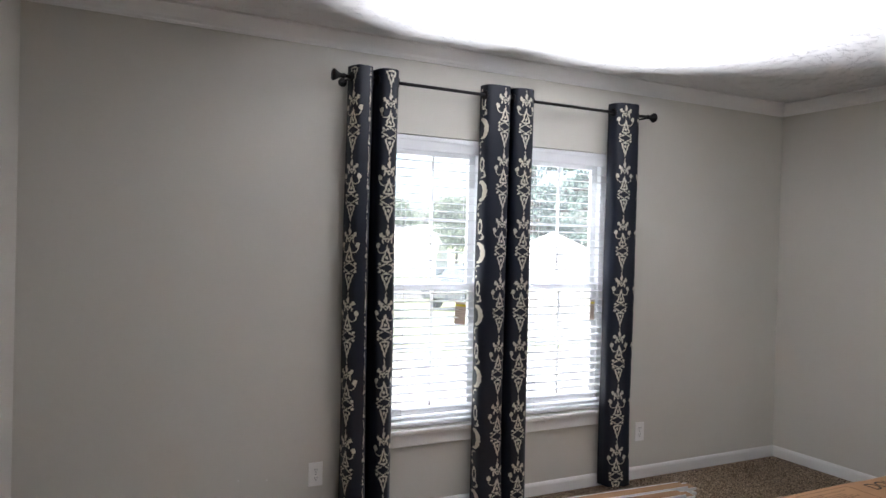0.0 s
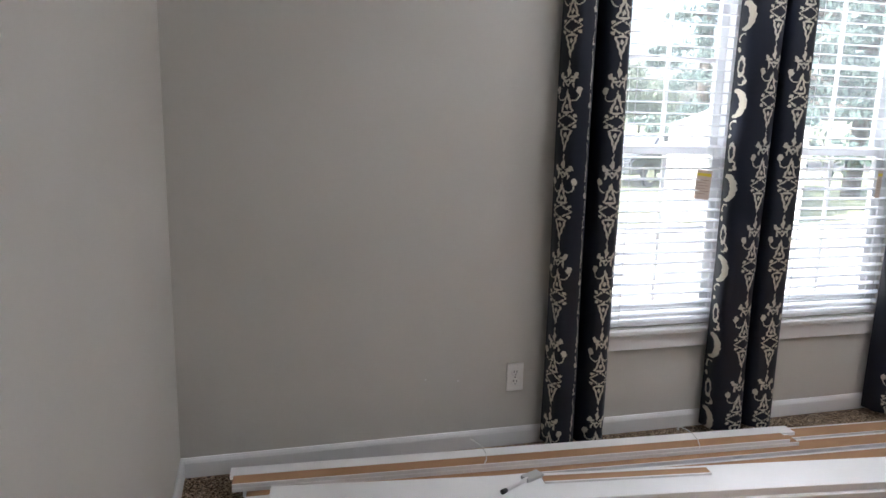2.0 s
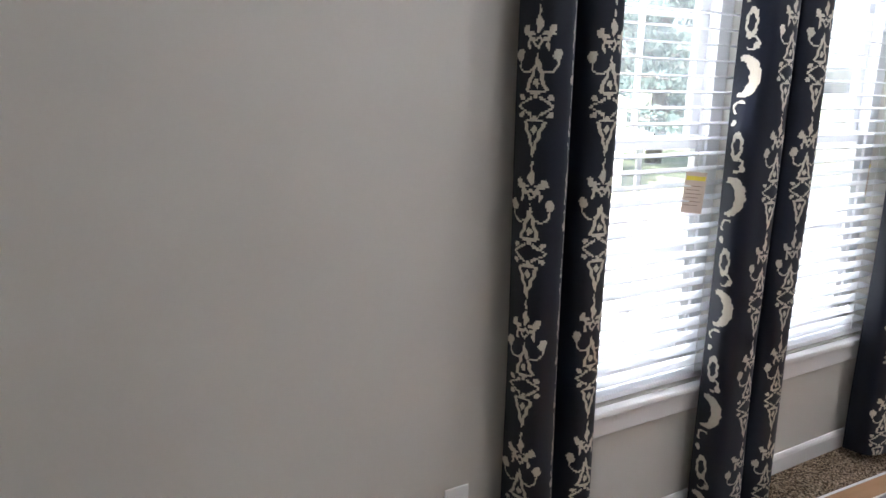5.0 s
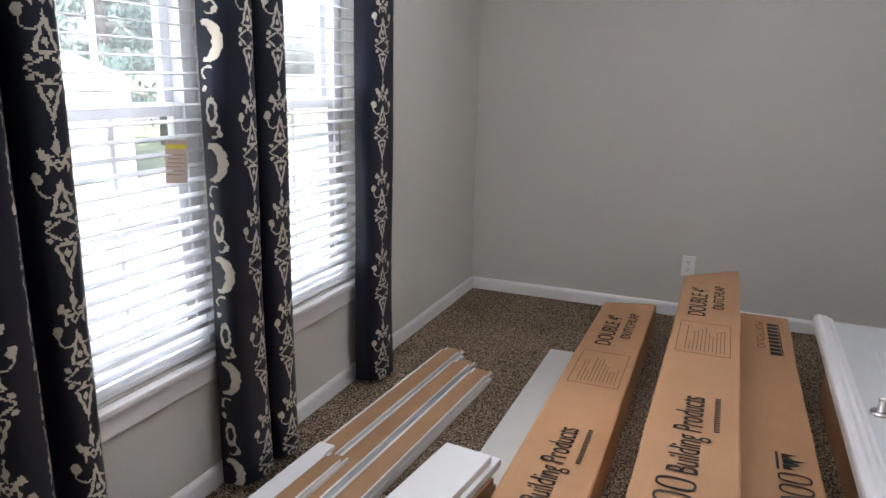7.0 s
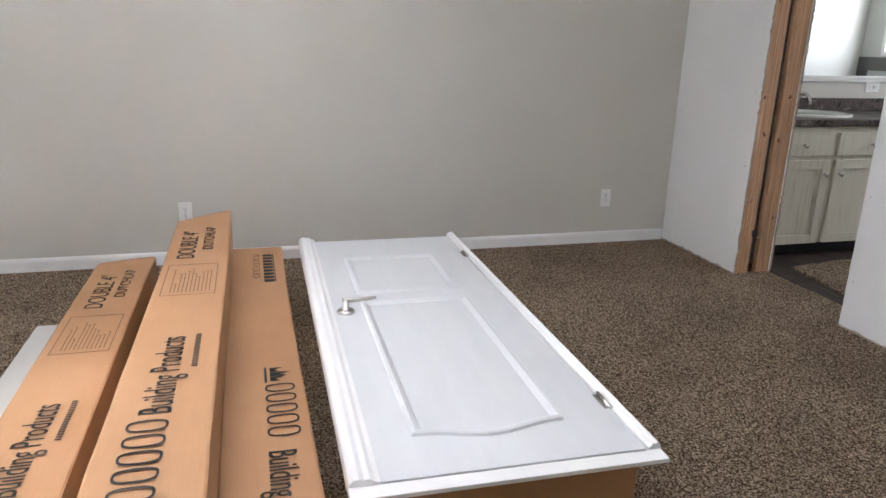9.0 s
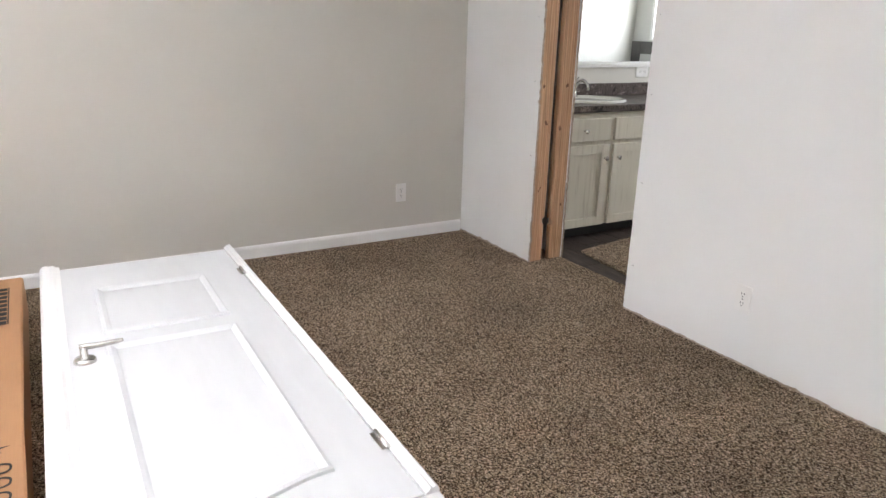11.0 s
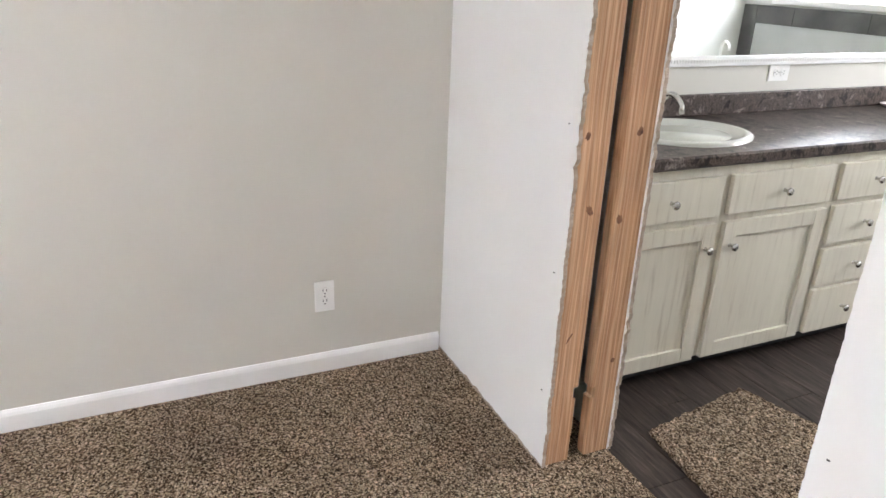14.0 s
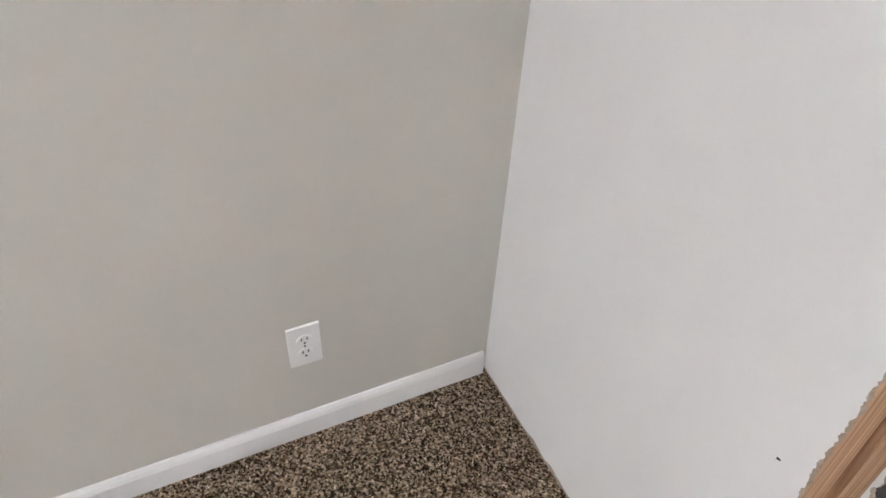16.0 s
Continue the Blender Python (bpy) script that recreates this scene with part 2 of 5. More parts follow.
M_TILE = mottled("slate_tile", (0.055, 0.053, 0.052), (0.13, 0.127, 0.122), 0.4, 5, 40, 0.15)
M_PALE = mottled("pale_panel", (0.45, 0.46, 0.45), (0.5, 0.51, 0.5), 0.4, 6)
M_BATH = mottled("bath_wall_paint", (0.60, 0.60, 0.57), (0.64, 0.64, 0.61), 0.5, 2, 150, 0.1, dist=0.002)
M_MIRROR, _nt, _b = principled("mirror_silver", (0.9, 0.92, 0.92), 0.0, 1.0)
M_GLASS, _nt, _b = principled("window_glass", (1, 1, 1), 0.0)
_b.inputs["Transmission Weight"].default_value = 1.0
_b.inputs["IOR"].default_value = 1.45
# a translucent layer mixed into the panes to veil the view in bright haze
_haze = _nt.nodes.new("ShaderNodeBsdfTranslucent")
_haze.inputs["Color"].default_value = (0.80, 0.84, 0.86, 1)
_mix = _nt.nodes.new("ShaderNodeMixShader")
_nt.links.new(ramp(_nt, noise_tex(_nt, coords(_nt), 5, 4), [(0.3, (0.035, 0.035, 0.035)), (0.7, (0.06, 0.06, 0.06))]), _mix.inputs[0])
_nt.links.new(_b.outputs[0], _mix.inputs[1]), _nt.links.new(_haze.outputs[0], _mix.inputs[2])
_nt.links.new(_mix.outputs[0], _nt.nodes["Material Output"].inputs["Surface"])


# ---- mesh tools ----
def mesh_ob(name, bm, mats, smooth=False, parent=None):
    me = bpy.data.meshes.new(name)
    bm.to_mesh(me)
    bm.free()
    for m in (mats if isinstance(mats, (list, tuple)) else [mats]):
        me.materials.append(m)
    if smooth:
        for p in me.polygons:
            p.use_smooth = True
    ob = new(name, me)
    if parent:
        ob.parent = parent
    return ob


def add_box(bm, x0, x1, y0, y1, z0, z1, mat=0, bevel=0.0):
    r = bmesh.ops.create_cube(bm, size=1.0)
    vs = r["verts"]
    for v in vs:
        v.co = Vector(((x0 + x1) / 2 + v.co.x * (x1 - x0), (y0 + y1) / 2 + v.co.y * (y1 - y0), (z0 + z1) / 2 + v.co.z * (z1 - z0)))
    faces = list({f for v in vs for f in v.link_faces})
    for f in faces:
        f.material_index = mat
    if bevel:
        es = list({e for v in vs for e in v.link_edges})
        rb = bmesh.ops.bevel(bm, geom=es, offset=bevel, segments=2, profile=0.6, affect="EDGES")
        for f in rb["faces"]:
            f.material_index = mat
    return vs


def box(name, x0, x1, y0, y1, z0, z1, mat, bevel=0.0, parent=None):
    bm = bmesh.new()
    add_box(bm, x0, x1, y0, y1, z0, z1, 0, bevel)
    return mesh_ob(name, bm, mat, False, parent)


def add_cyl(bm, p, q, r0, r1=None, seg=16, mat=0, caps=True):
    p, q = Vector(p), Vector(q)
    r1 = r0 if r1 is None else r1
    d = q - p
    res = bmesh.ops.create_cone(bm, cap_ends=caps, segments=seg, radius1=r0, radius2=r1, depth=d.length)
    m = Matrix.Translation((p + q) / 2) @ d.to_track_quat("Z", "Y").to_matrix().to_4x4()
    bmesh.ops.transform(bm, matrix=m, verts=res["verts"])
    for f in {f for v in res["verts"] for f in v.link_faces}:
        f.material_index = mat
        f.smooth = len(f.verts) == 4
    return res["verts"]


def add_tube(bm, pts, radii, seg=14, mat=0):
    """One smooth tube through the points, capped at both ends."""
    pts = [Vector(p) for p in pts]
    rings = []
    for i, p in enumerate(pts):
        d = (pts[min(i + 1, len(pts) - 1)] - pts[max(i - 1, 0)]).normalized()
        side = d.cross(Vector((0.31, 0.95, 0.02))).normalized()
        up = side.cross(d)
        rings.append([bm.verts.new(p + (side * math.cos(2 * math.pi * k / seg) + up * math.sin(2 * math.pi * k / seg)) * radii[i]) for k in range(seg)])
    fs = []
    for a, b_ in zip(rings, rings[1:]):
        for k in range(seg):
            fs.append(bm.faces.new((a[k], a[(k + 1) % seg], b_[(k + 1) % seg], b_[k])))
            fs[-1].smooth = True
    fs += [bm.faces.new(rings[0]), bm.faces.new(rings[-1])]
    for f in fs:
        f.material_index = mat
    bmesh.ops.recalc_face_normals(bm, faces=fs)


def add_lathe(bm, rows, seg=24, mat=0, m=None, sx=1.0, sy=1.0):
    """Rows of (radius, height) turned round z."""
    rings, made = [], []
    for r, z in rows:
        ring = [bm.verts.new((r * sx * math.cos(2 * math.pi * i / seg), r * sy * math.sin(2 * math.pi * i / seg), z)) for i in range(seg)]
        rings.append(ring)
        made += ring
    for a, b in zip(rings, rings[1:]):
        for i in range(seg):
            f = bm.faces.new((a[i], a[(i + 1) % seg], b[(i + 1) % seg], b[i]))
            f.material_index, f.smooth = mat, True
    for ring in (rings[0], rings[-1]):
        try:
            bm.faces.new(ring).material_index = mat
        except ValueError:
            pass
    if m is not None:
        bmesh.ops.transform(bm, matrix=m, verts=made)
    return made


def add_prism(bm, outline, axis, a0, a1, mat=0):
    """A closed outline of (u, v), swept along an axis. x: (y, z), y: (x, z), z: (x, y)."""
    def at(u, v, a):
        return {"x": (a, u, v), "y": (u, a, v), "z": (u, v, a)}[axis]
    A = [bm.verts.new(at(u, v, a0)) for u, v in outline]
    B = [bm.verts.new(at(u, v, a1)) for u, v in outline]
    fs = [bm.faces.new(A), bm.faces.new(B)]
    n = len(outline)
    for i in range(n):
        fs.append(bm.faces.new((A[i], A[(i + 1) % n], B[(i + 1) % n], B[i])))
    for f in fs:
        f.material_index = mat
    bmesh.ops.recalc_face_normals(bm, faces=fs)
    return A + B


def empty(name, label="", category="", group="", at=(0, 0, 0)):
    e = new(name)
    e.location = at
    e.empty_display_size = 0.1
    return tagged(e, label, category, group)


def structure(ob, label="", category=""):
    return tagged(ob, label, category, kind="structure")


# ---- plan ----
XW, XE, YS, YN, CEIL = -0.425, 4.103, -0.803, 3.478, 2.425
YB = -1.052                      # bathroom face of the double wall
OX0, OX1, OTOP = 2.576, 3.347, 2.10   # rough opening in it
BX0, BY0 = 1.95, -4.3            # far limits of the bathroom
W1, W2, WZ0, WZ1 = (1.17, 1.80), (1.99, 2.65), 0.455, 1.97

floor = structure(box("floor", XW - 0.1, XE + 0.1, YB + 0.012, YN + 0.1, -0.12, 0.0, M_CARPET), "brown flecked frieze carpet, wall to wall", "carpet")
ceiling = structure(box("ceiling", XW - 0.1, XE + 0.1, BY0 - 0.1, YN + 0.15, CEIL, CEIL + 0.1, M_CEIL), "white ceiling with a stomped plaster texture", "ceiling")
structure(box("wall_west", XW - 0.12, XW, YS - 0.25, YN, -0.05, CEIL, M_WALL), "greige painted wall", "wall")
structure(box("wall_east", XE, XE + 0.12, BY0, YN + 0.15, -0.12, CEIL, M_WALL), "greige painted wall", "wall")

bm = bmesh.new()
for a, b_ in ((XW - 0.12, W1[0]), (W1[1], W2[0]), (W2[1], XE)):
    add_box(bm, a, b_, YN, YN + 0.15, -0.12, CEIL)
for w in (W1, W2):
    add_box(bm, w[0], w[1], YN, YN + 0.15, -0.12, WZ0)
    add_box(bm, w[0], w[1], YN, YN + 0.15, WZ1, CEIL)
structure(mesh_ob("wall_north", bm, M_WALL), "greige painted window wall", "wall")


def torn_board(name, x0, x1, y0, y1, z0, z1, ragged, seed, rough=0.004):
    """A sheet of wallboard whose cut edge at x = ragged is rough."""
    rnd = random.Random(seed)
    bm = bmesh.new()
    n = 620
    rag = []
    for i in range(n + 1):
        rag.append(rough * (rnd.uniform(-0.5, 0.5) + 2.2 * noise.noise((i * 0.16, seed, 0)) + 1.6 * noise.noise((i * 0.045, seed, 5.0))))
    other = x1 if ragged == x0 else x0
    for i in range(n):
        za, zb = z0 + (z1 - z0) * i / n, z0 + (z1 - z0) * (i + 1) / n
        ps = [(other, za), (ragged + rag[i], za), (ragged + rag[i + 1], zb), (other, zb)]
        F = [bm.verts.new((x, y1, z)) for x, z in ps]
        B = [bm.verts.new((x, y0, z)) for x, z in ps]
        bm.faces.new(F), bm.faces.new(B)
        bm.faces.new((F[1], F[2], B[2], B[1])).material_index = 1
    bmesh.ops.remove_doubles(bm, verts=bm.verts, dist=0.00001)
    bmesh.ops.recalc_face_normals(bm, faces=bm.faces)
    return mesh_ob(name, bm, [M_BOARD, M_GYPSUM])


M_GYPSUM = mottled("gypsum_core", (0.34, 0.255, 0.19), (0.52, 0.44, 0.37), 0.95, 60, 200, 0.8)
# double wall: wallboard on each face, two rows of studs, a gap between
structure(torn_board("wall_south_short", OX1, XE, YS - 0.0125, YS, 0.0, CEIL, OX1, 3, 0.0035), "white primed wallboard beside a cut opening", "wall")
structure(torn_board("wall_south_long", XW - 0.12, OX0, YS - 0.0125, YS, 0.0, CEIL, OX0, 4, 0.0010), "white primed wallboard with a ragged bottom edge", "wall")
structure(torn_board("wall_bath_short", OX1 - 0.003, XE, YB, YB + 0.0125, -0.01, CEIL, OX1 - 0.003, 5, 0.003), "white wallboard on the bathroom side", "wall")
structure(torn_board("wall_bath_long", BX0, OX0 + 0.003, YB, YB + 0.0125, -0.01, CEIL, OX0 + 0.003, 6, 0.001), "white wallboard on the bathroom side", "wall")
structure(box("wall_south_header", OX0, OX1, YB, YS, OTOP, CEIL, M_BOARD), "white wallboard over the opening", "wall")
structure(box("wall_bath_west", BX0 - 0.1, BX0, BY0, YB, -0.05, CEIL, M_BATH), "pale painted bathroom wall", "wall")
bm = bmesh.new()
BWX = (2.24, 3.2)
BWZ = (1.24, 2.0)
add_box(bm, BX0 - 0.1, BWX[0], BY0 - 0.12, BY0, -0.05, CEIL)
add_box(bm, BWX[1], XE + 0.12, BY0 - 0.12, BY0, -0.05, CEIL)
add_box(bm, BWX[0], BWX[1], BY0 - 0.12, BY0, -0.05, BWZ[0])
add_box(bm, BWX[0], BWX[1], BY0 - 0.12, BY0, BWZ[1], CEIL)
structure(mesh_ob("wall_bath_south", bm, M_BATH), "pale painted bathroom wall with a window", "wall")

STUDS = ((YS - 0.0125 - 0.089, YS - 0.0125), (YB + 0.0125, YB + 0.0125 + 0.094))


def stud(x0, x1, y0, y1, notch, seed):
    """A sawn stud with eased edges, nicks and knots on its inner face."""
    rnd = random.Random(seed)
    post = empty("wall_stud", "bare sawn pine stud with knots in the cut opening", "stud", "studs of the opening", ((x0 + x1) / 2, (y0 + y1) / 2, 0))
    bm = bmesh.new()
    e = 0.003
    gap, out, s = (y0, y1, 1) if notch < 0 else (y1, y0, -1)
    zn = 0.236 if notch < 0 else 0.222
    line = [(out, 0), (gap + s * 0.009, 0), (gap + s * 0.006, zn - 0.02), (gap + s * 0.016, zn - 0.016), (gap + s * 0.017, zn + 0.018), (gap + s * 0.002, zn + 0.021)]
    for k in range(1, 14):
        line.append((gap + s * rnd.uniform(0, 0.0016), zn + 0.021 + (OTOP - zn - 0.021) * k / 13))
    line.append((out, OTOP))
    add_prism(bm, line, "x", x0, x1)
    bmesh.ops.bevel(bm, geom=[ed for ed in bm.edges if abs(ed.verts[0].co.x - ed.verts[1].co.x) < 1e-6], offset=e * 0.6, segments=2, affect="EDGES", clamp_overlap=True)
    body = mesh_ob("post", bm, M_STUD)
    body.parent = post
    body.matrix_parent_inverse = Matrix.Translation(post.location).inverted()
    face = x0 - 0.0006 if x0 > 3 else x1 + 0.0006
    for k in range(5):
        bm = bmesh.new()
        z = 0.34 + k * 0.36 + rnd.uniform(-0.14, 0.14)
        y = rnd.uniform(y0 + 0.018, y1 - 0.018)
        a, b_ = rnd.uniform(0.003, 0.010), rnd.uniform(0.007, 0.020)
        tilt = rnd.uniform(-0.6, 0.6)
        ring = []
        for i in range(14):
            t = 2 * math.pi * i / 14
            u, w = a * math.cos(t) * rnd.uniform(0.7, 1.2), b_ * math.sin(t) * rnd.uniform(0.7, 1.2)
            ring.append(bm.verts.new((face, y + u * math.cos(tilt) - w * math.sin(tilt), z + u * math.sin(tilt) + w * math.cos(tilt))))
        bm.faces.new(ring)
        kn = mesh_ob("knot", bm, M_KNOT)
        kn.parent = post
        kn.matrix_parent_inverse = Matrix.Translation(post.location).inverted()
    return post


stud(OX1 + 0.004, OX1 + 0.042, *STUDS[0], -1, 11)
stud(OX1 + 0.004, OX1 + 0.042, *STUDS[1], 1, 12)
stud(OX0 - 0.042, OX0 - 0.004, *STUDS[0], 1, 13)
stud(OX0 - 0.042, OX0 - 0.004, *STUDS[1], 1, 14)
# near-black sheet added behind the studs as the cavity's shade
structure(box("trim_cavity_shade", OX1 + 0.20, OX1 + 0.21, YB + 0.014, YS - 0.014, 0.0, OTOP, M_SLOT), "dark sheet standing in for the shade in the wall cavity", "wall")


rnd = random.Random(31)
for nm, a, b_ in (("short", OX1, XE), ("long", XW, OX0)):
    bm = bmesh.new()
    n = int((b_ - a) / 0.012)
    hs = [0.006 + 0.016 * noise.noise((i * 0.13, 3.1, 0)) ** 2 * 3 + rnd.uniform(0, 0.004) for i in range(n + 1)]
    for i in range(n):
        xa, xb = a + (b_ - a) * i / n, a + (b_ - a) * (i + 1) / n
        bm.faces.new([bm.verts.new(q) for q in ((xa, YS + 0.0012, 0), (xb, YS + 0.0012, 0), (xb, YS + 0.0012, hs[i + 1]), (xa, YS + 0.0012, hs[i]))])
    structure(mesh_ob("trim_torn_edge_" + nm, bm, M_GYPSUM), "torn paper edge along the wallboard's foot", "wall")
bm = bmesh.new()
for x in (OX0 - 0.03, OX1 + 0.045):
    for k in range(5):
        z = 0.25 + 0.37 * k + rnd.uniform(-0.04, 0.04)
        add_cyl(bm, (x + rnd.uniform(-0.008, 0.008), YS - 0.001, z), (x, YS + 0.0012, z), 0.0017, seg=8)
structure(tagged(mesh_ob("trim_screws", bm, M_SLOT), kind="structure"), "dark drywall screw heads", "screws")


def baseboard(name, axis, a0, a1, wall, side, h=0.073):
    prof = [(0, 0), (0.013, 0), (0.013, h - 0.018), (0.010, h - 0.008), (0.005, h), (0, h)]
    bm = bmesh.new()
    add_prism(bm, [(wall + side * d, z) for d, z in prof], axis, a0, a1)
    return structure(mesh_ob(name, bm, M_TRIM), "white painted baseboard", "baseboard")


def crown(name, axis, a0, a1, wall, side):
    z = CEIL
    prof = [(0, z - 0.080), (0.007, z - 0.080), (0.010, z - 0.072), (0.015, z - 0.067), (0.020, z - 0.055), (0.034, z - 0.037), (0.048, z - 0.018), (0.053, z - 0.012), (0.060, z - 0.010), (0.060, z), (0, z)]
    bm = bmesh.new()
    add_prism(bm, [(wall + side * d, q) for d, q in prof], axis, a0, a1)
    return structure(mesh_ob(name, bm, M_TRIM), "white crown moulding", "moulding")


baseboard("baseboard_north", "x", XW, XE, YN, -1)
baseboard("baseboard_east", "y", YS + 0.010, YN - 0.014, XE, -1)
baseboard("baseboard_west", "y", YS, YN - 0.014, XW, 1)
crown("trim_crown_north", "x", XW, XE, YN, -1)
crown("trim_crown_east", "y", YS, YN - 0.002, XE, -1)
crown("trim_crown_west", "y", YS, YN - 0.002, XW, 1)


# ---- windows ----
def rect_frame(bm, x0, x1, z0, z1, y0, y1, w, mat=0, bottom=None, bev=0.003):
    b_ = w if bottom is None else bottom
    add_box(bm, x0, x0 + w, y0, y1, z0, z1, mat, bev)
    add_box(bm, x1 - w, x1, y0, y1, z0, z1, mat, bev)
    add_box(bm, x0 + w, x1 - w, y0 + 0.001, y1 - 0.001, z0, z0 + b_, mat, bev)
    add_box(bm, x0 + w, x1 - w, y0 + 0.001, y1 - 0.001, z1 - w, z1, mat, bev)


def window(name, w):
    x0, x1 = w
    win = structure(empty(name, "white vinyl sash window with divided panes", "window", "", ((x0 + x1) / 2, YN + 0.1, WZ0)))
    win["kind"] = "structure"
    inv = Matrix.Translation(win.location).inverted()
    mid, zr = (x0 + x1) / 2, 1.18
    y = YN + 0.085

    def put(ob):
        ob.parent, ob.matrix_parent_inverse = win, inv
        return ob
    bm = bmesh.new()
    rect_frame(bm, x0 + 0.002, x1 - 0.002, WZ0 + 0.002, WZ1 - 0.002, y - 0.005, YN + 0.148, 0.055)
    put(mesh_ob("frame", bm, M_VINYL))
    for part, (za, zb), yy in (("lower_sash", (WZ0 + 0.05, zr + 0.02), y + 0.004), ("upper_sash", (zr - 0.02, WZ1 - 0.05), y + 0.034)):
        bm = bmesh.new()
        rect_frame(bm, x0 + 0.057, x1 - 0.057, za, zb, yy, yy + 0.028, 0.038)
        zm = (za + zb) / 2
        add_box(bm, mid - 0.008, mid + 0.008, yy + 0.008, yy + 0.02, za + 0.038, zb - 0.038)
        add_box(bm, x0 + 0.09, x1 - 0.09, yy + 0.009, yy + 0.019, zm - 0.008, zm + 0.008)
        put(mesh_ob(part, bm, M_VINYL))
        g = put(box("pane", x0 + 0.092, x1 - 0.092, yy + 0.012, yy + 0.016, za + 0.036, zb - 0.036, M_GLASS))
        g.visible_shadow = False
    bm = bmesh.new()
    add_box(bm, mid - 0.025, mid + 0.025, y - 0.008, y + 0.006, zr + 0.021, zr + 0.033, 0, 0.003)
    put(mesh_ob("latch", bm, M_VINYL))
    return win


window("window_1", W1)
window("window_2", W2)
bm = bmesh.new()
add_box(bm, W1[0] - 0.05, W2[1] + 0.02, YN - 0.034, YN - 0.001, WZ0 - 0.022, WZ0 - 0.001, 0, 0.006)
add_box(bm, W1[0] - 0.04, W2[1] + 0.01, YN - 0.016, YN - 0.001, WZ0 - 0.088, WZ0 - 0.023, 0, 0.005)
structure(mesh_ob("window_sill", bm, M_TRIM), "white painted window sill with apron", "sill")


def blind(w, tag_x, tag_turn):
    """A faux-wood blind with open slats, valance, bottom rail, cords and a warning tag."""
    x0, x1 = w[0] + 0.006, w[1] - 0.006
    bl = empty("window_blind", "white slatted blind, lowered with its slats open", "blind", "blinds at the twin window", ((x0 + x1) / 2, YN + 0.04, WZ0))
    inv = Matrix.Translation(bl.location).inverted()

    def put(ob):
        ob.parent, ob.matrix_parent_inverse = bl, inv
        return ob
    bm = bmesh.new()
    add_box(bm, x0, x1, YN - 0.010, YN - 0.002, WZ1 - 0.082, WZ1 - 0.012, 0, 0.003)
    add_box(bm, x0, x1, YN - 0.014, YN - 0.0105, WZ1 - 0.030, WZ1 - 0.012, 0, 0.001)
    add_box(bm, x0, x1, YN - 0.013, YN - 0.0105, WZ1 - 0.082, WZ1 - 0.070, 0, 0.001)
    put(mesh_ob("valance", bm, M_SLAT))
    put(box("head_rail", x0, x1, YN + 0.004, YN + 0.056, WZ1 - 0.06, WZ1 - 0.004, M_SLAT))
    # a shallow arched slat, shared by all
    bm = bmesh.new()
    prof = [(-0.025, -0.0015), (-0.012, 0.0005), (0, 0.0012), (0.012, 0.0005), (0.025, -0.0015), (0.025, -0.0041), (0.012, -0.0021), (0, -0.0014), (-0.012, -0.0021), (-0.025, -0.0041)]
    add_prism(bm, prof, "x", -(x1 - x0) / 2, (x1 - x0) / 2)
    me = bpy.data.meshes.new("slat")
    bm.to_mesh(me)
    bm.free()
    me.materials.append(M_SLAT)
    z = WZ0 + 0.055
    rnd = random.Random(int(w[0] * 100))
    while z < WZ1 - 0.085:
        s = new("slat", me)
        s.matrix_world = pose((x0 + x1) / 2, YN + 0.03, z, 4 + rnd.uniform(-1.2, 1.2), 0, 0)
        put(s)
        z += 0.043
    bm = bmesh.new()
    add_box(bm, x0, x1, YN + 0.006, YN + 0.054, WZ0 + 0.006, WZ0 + 0.024, 0, 0.004)
    put(mesh_ob("bottom_rail", bm, M_SLAT))
    for cx in (x0 + 0.1, x1 - 0.1):
        for cy in (YN + 0.002, YN + 0.058):
            bm = bmesh.new()
            add_cyl(bm, (cx, cy, WZ0 + 0.02), (cx, cy, WZ1 - 0.06), 0.0009, seg=6)
            put(mesh_ob("ladder_cord", bm, M_STRING))
    # tag hung from the cord
    bm = bmesh.new()
    add_box(bm, -0.029, 0.029, -0.0004, 0.0004, -0.118, 0, 0)
    add_box(bm, -0.026, 0.026, -0.0010, 0.0010, -0.024, -0.012, 1)
    for k in range(6):
        add_box(bm, -0.023, 0.022 - 0.008 * (k % 2), -0.0008, 0.0008, -0.041 - k * 0.011, -0.0395 - k * 0.011, 2)
    tg = put(mesh_ob("warning_tag", bm, [M_TAG, M_YELLOW, M_INKPALE]))
    tg.matrix_basis = pose(tag_x, YN - 0.002, 1.105, 0, 3, tag_turn)
    bm = bmesh.new()
    add_cyl(bm, (tag_x, YN - 0.001, 1.105), (tag_x, YN - 0.001, WZ1 - 0.08), 0.0009, seg=6)
    put(mesh_ob("tag_cord", bm, M_STRING))
    return bl


blind(W1, 1.61, -38)
blind(W2, 2.49, 25)


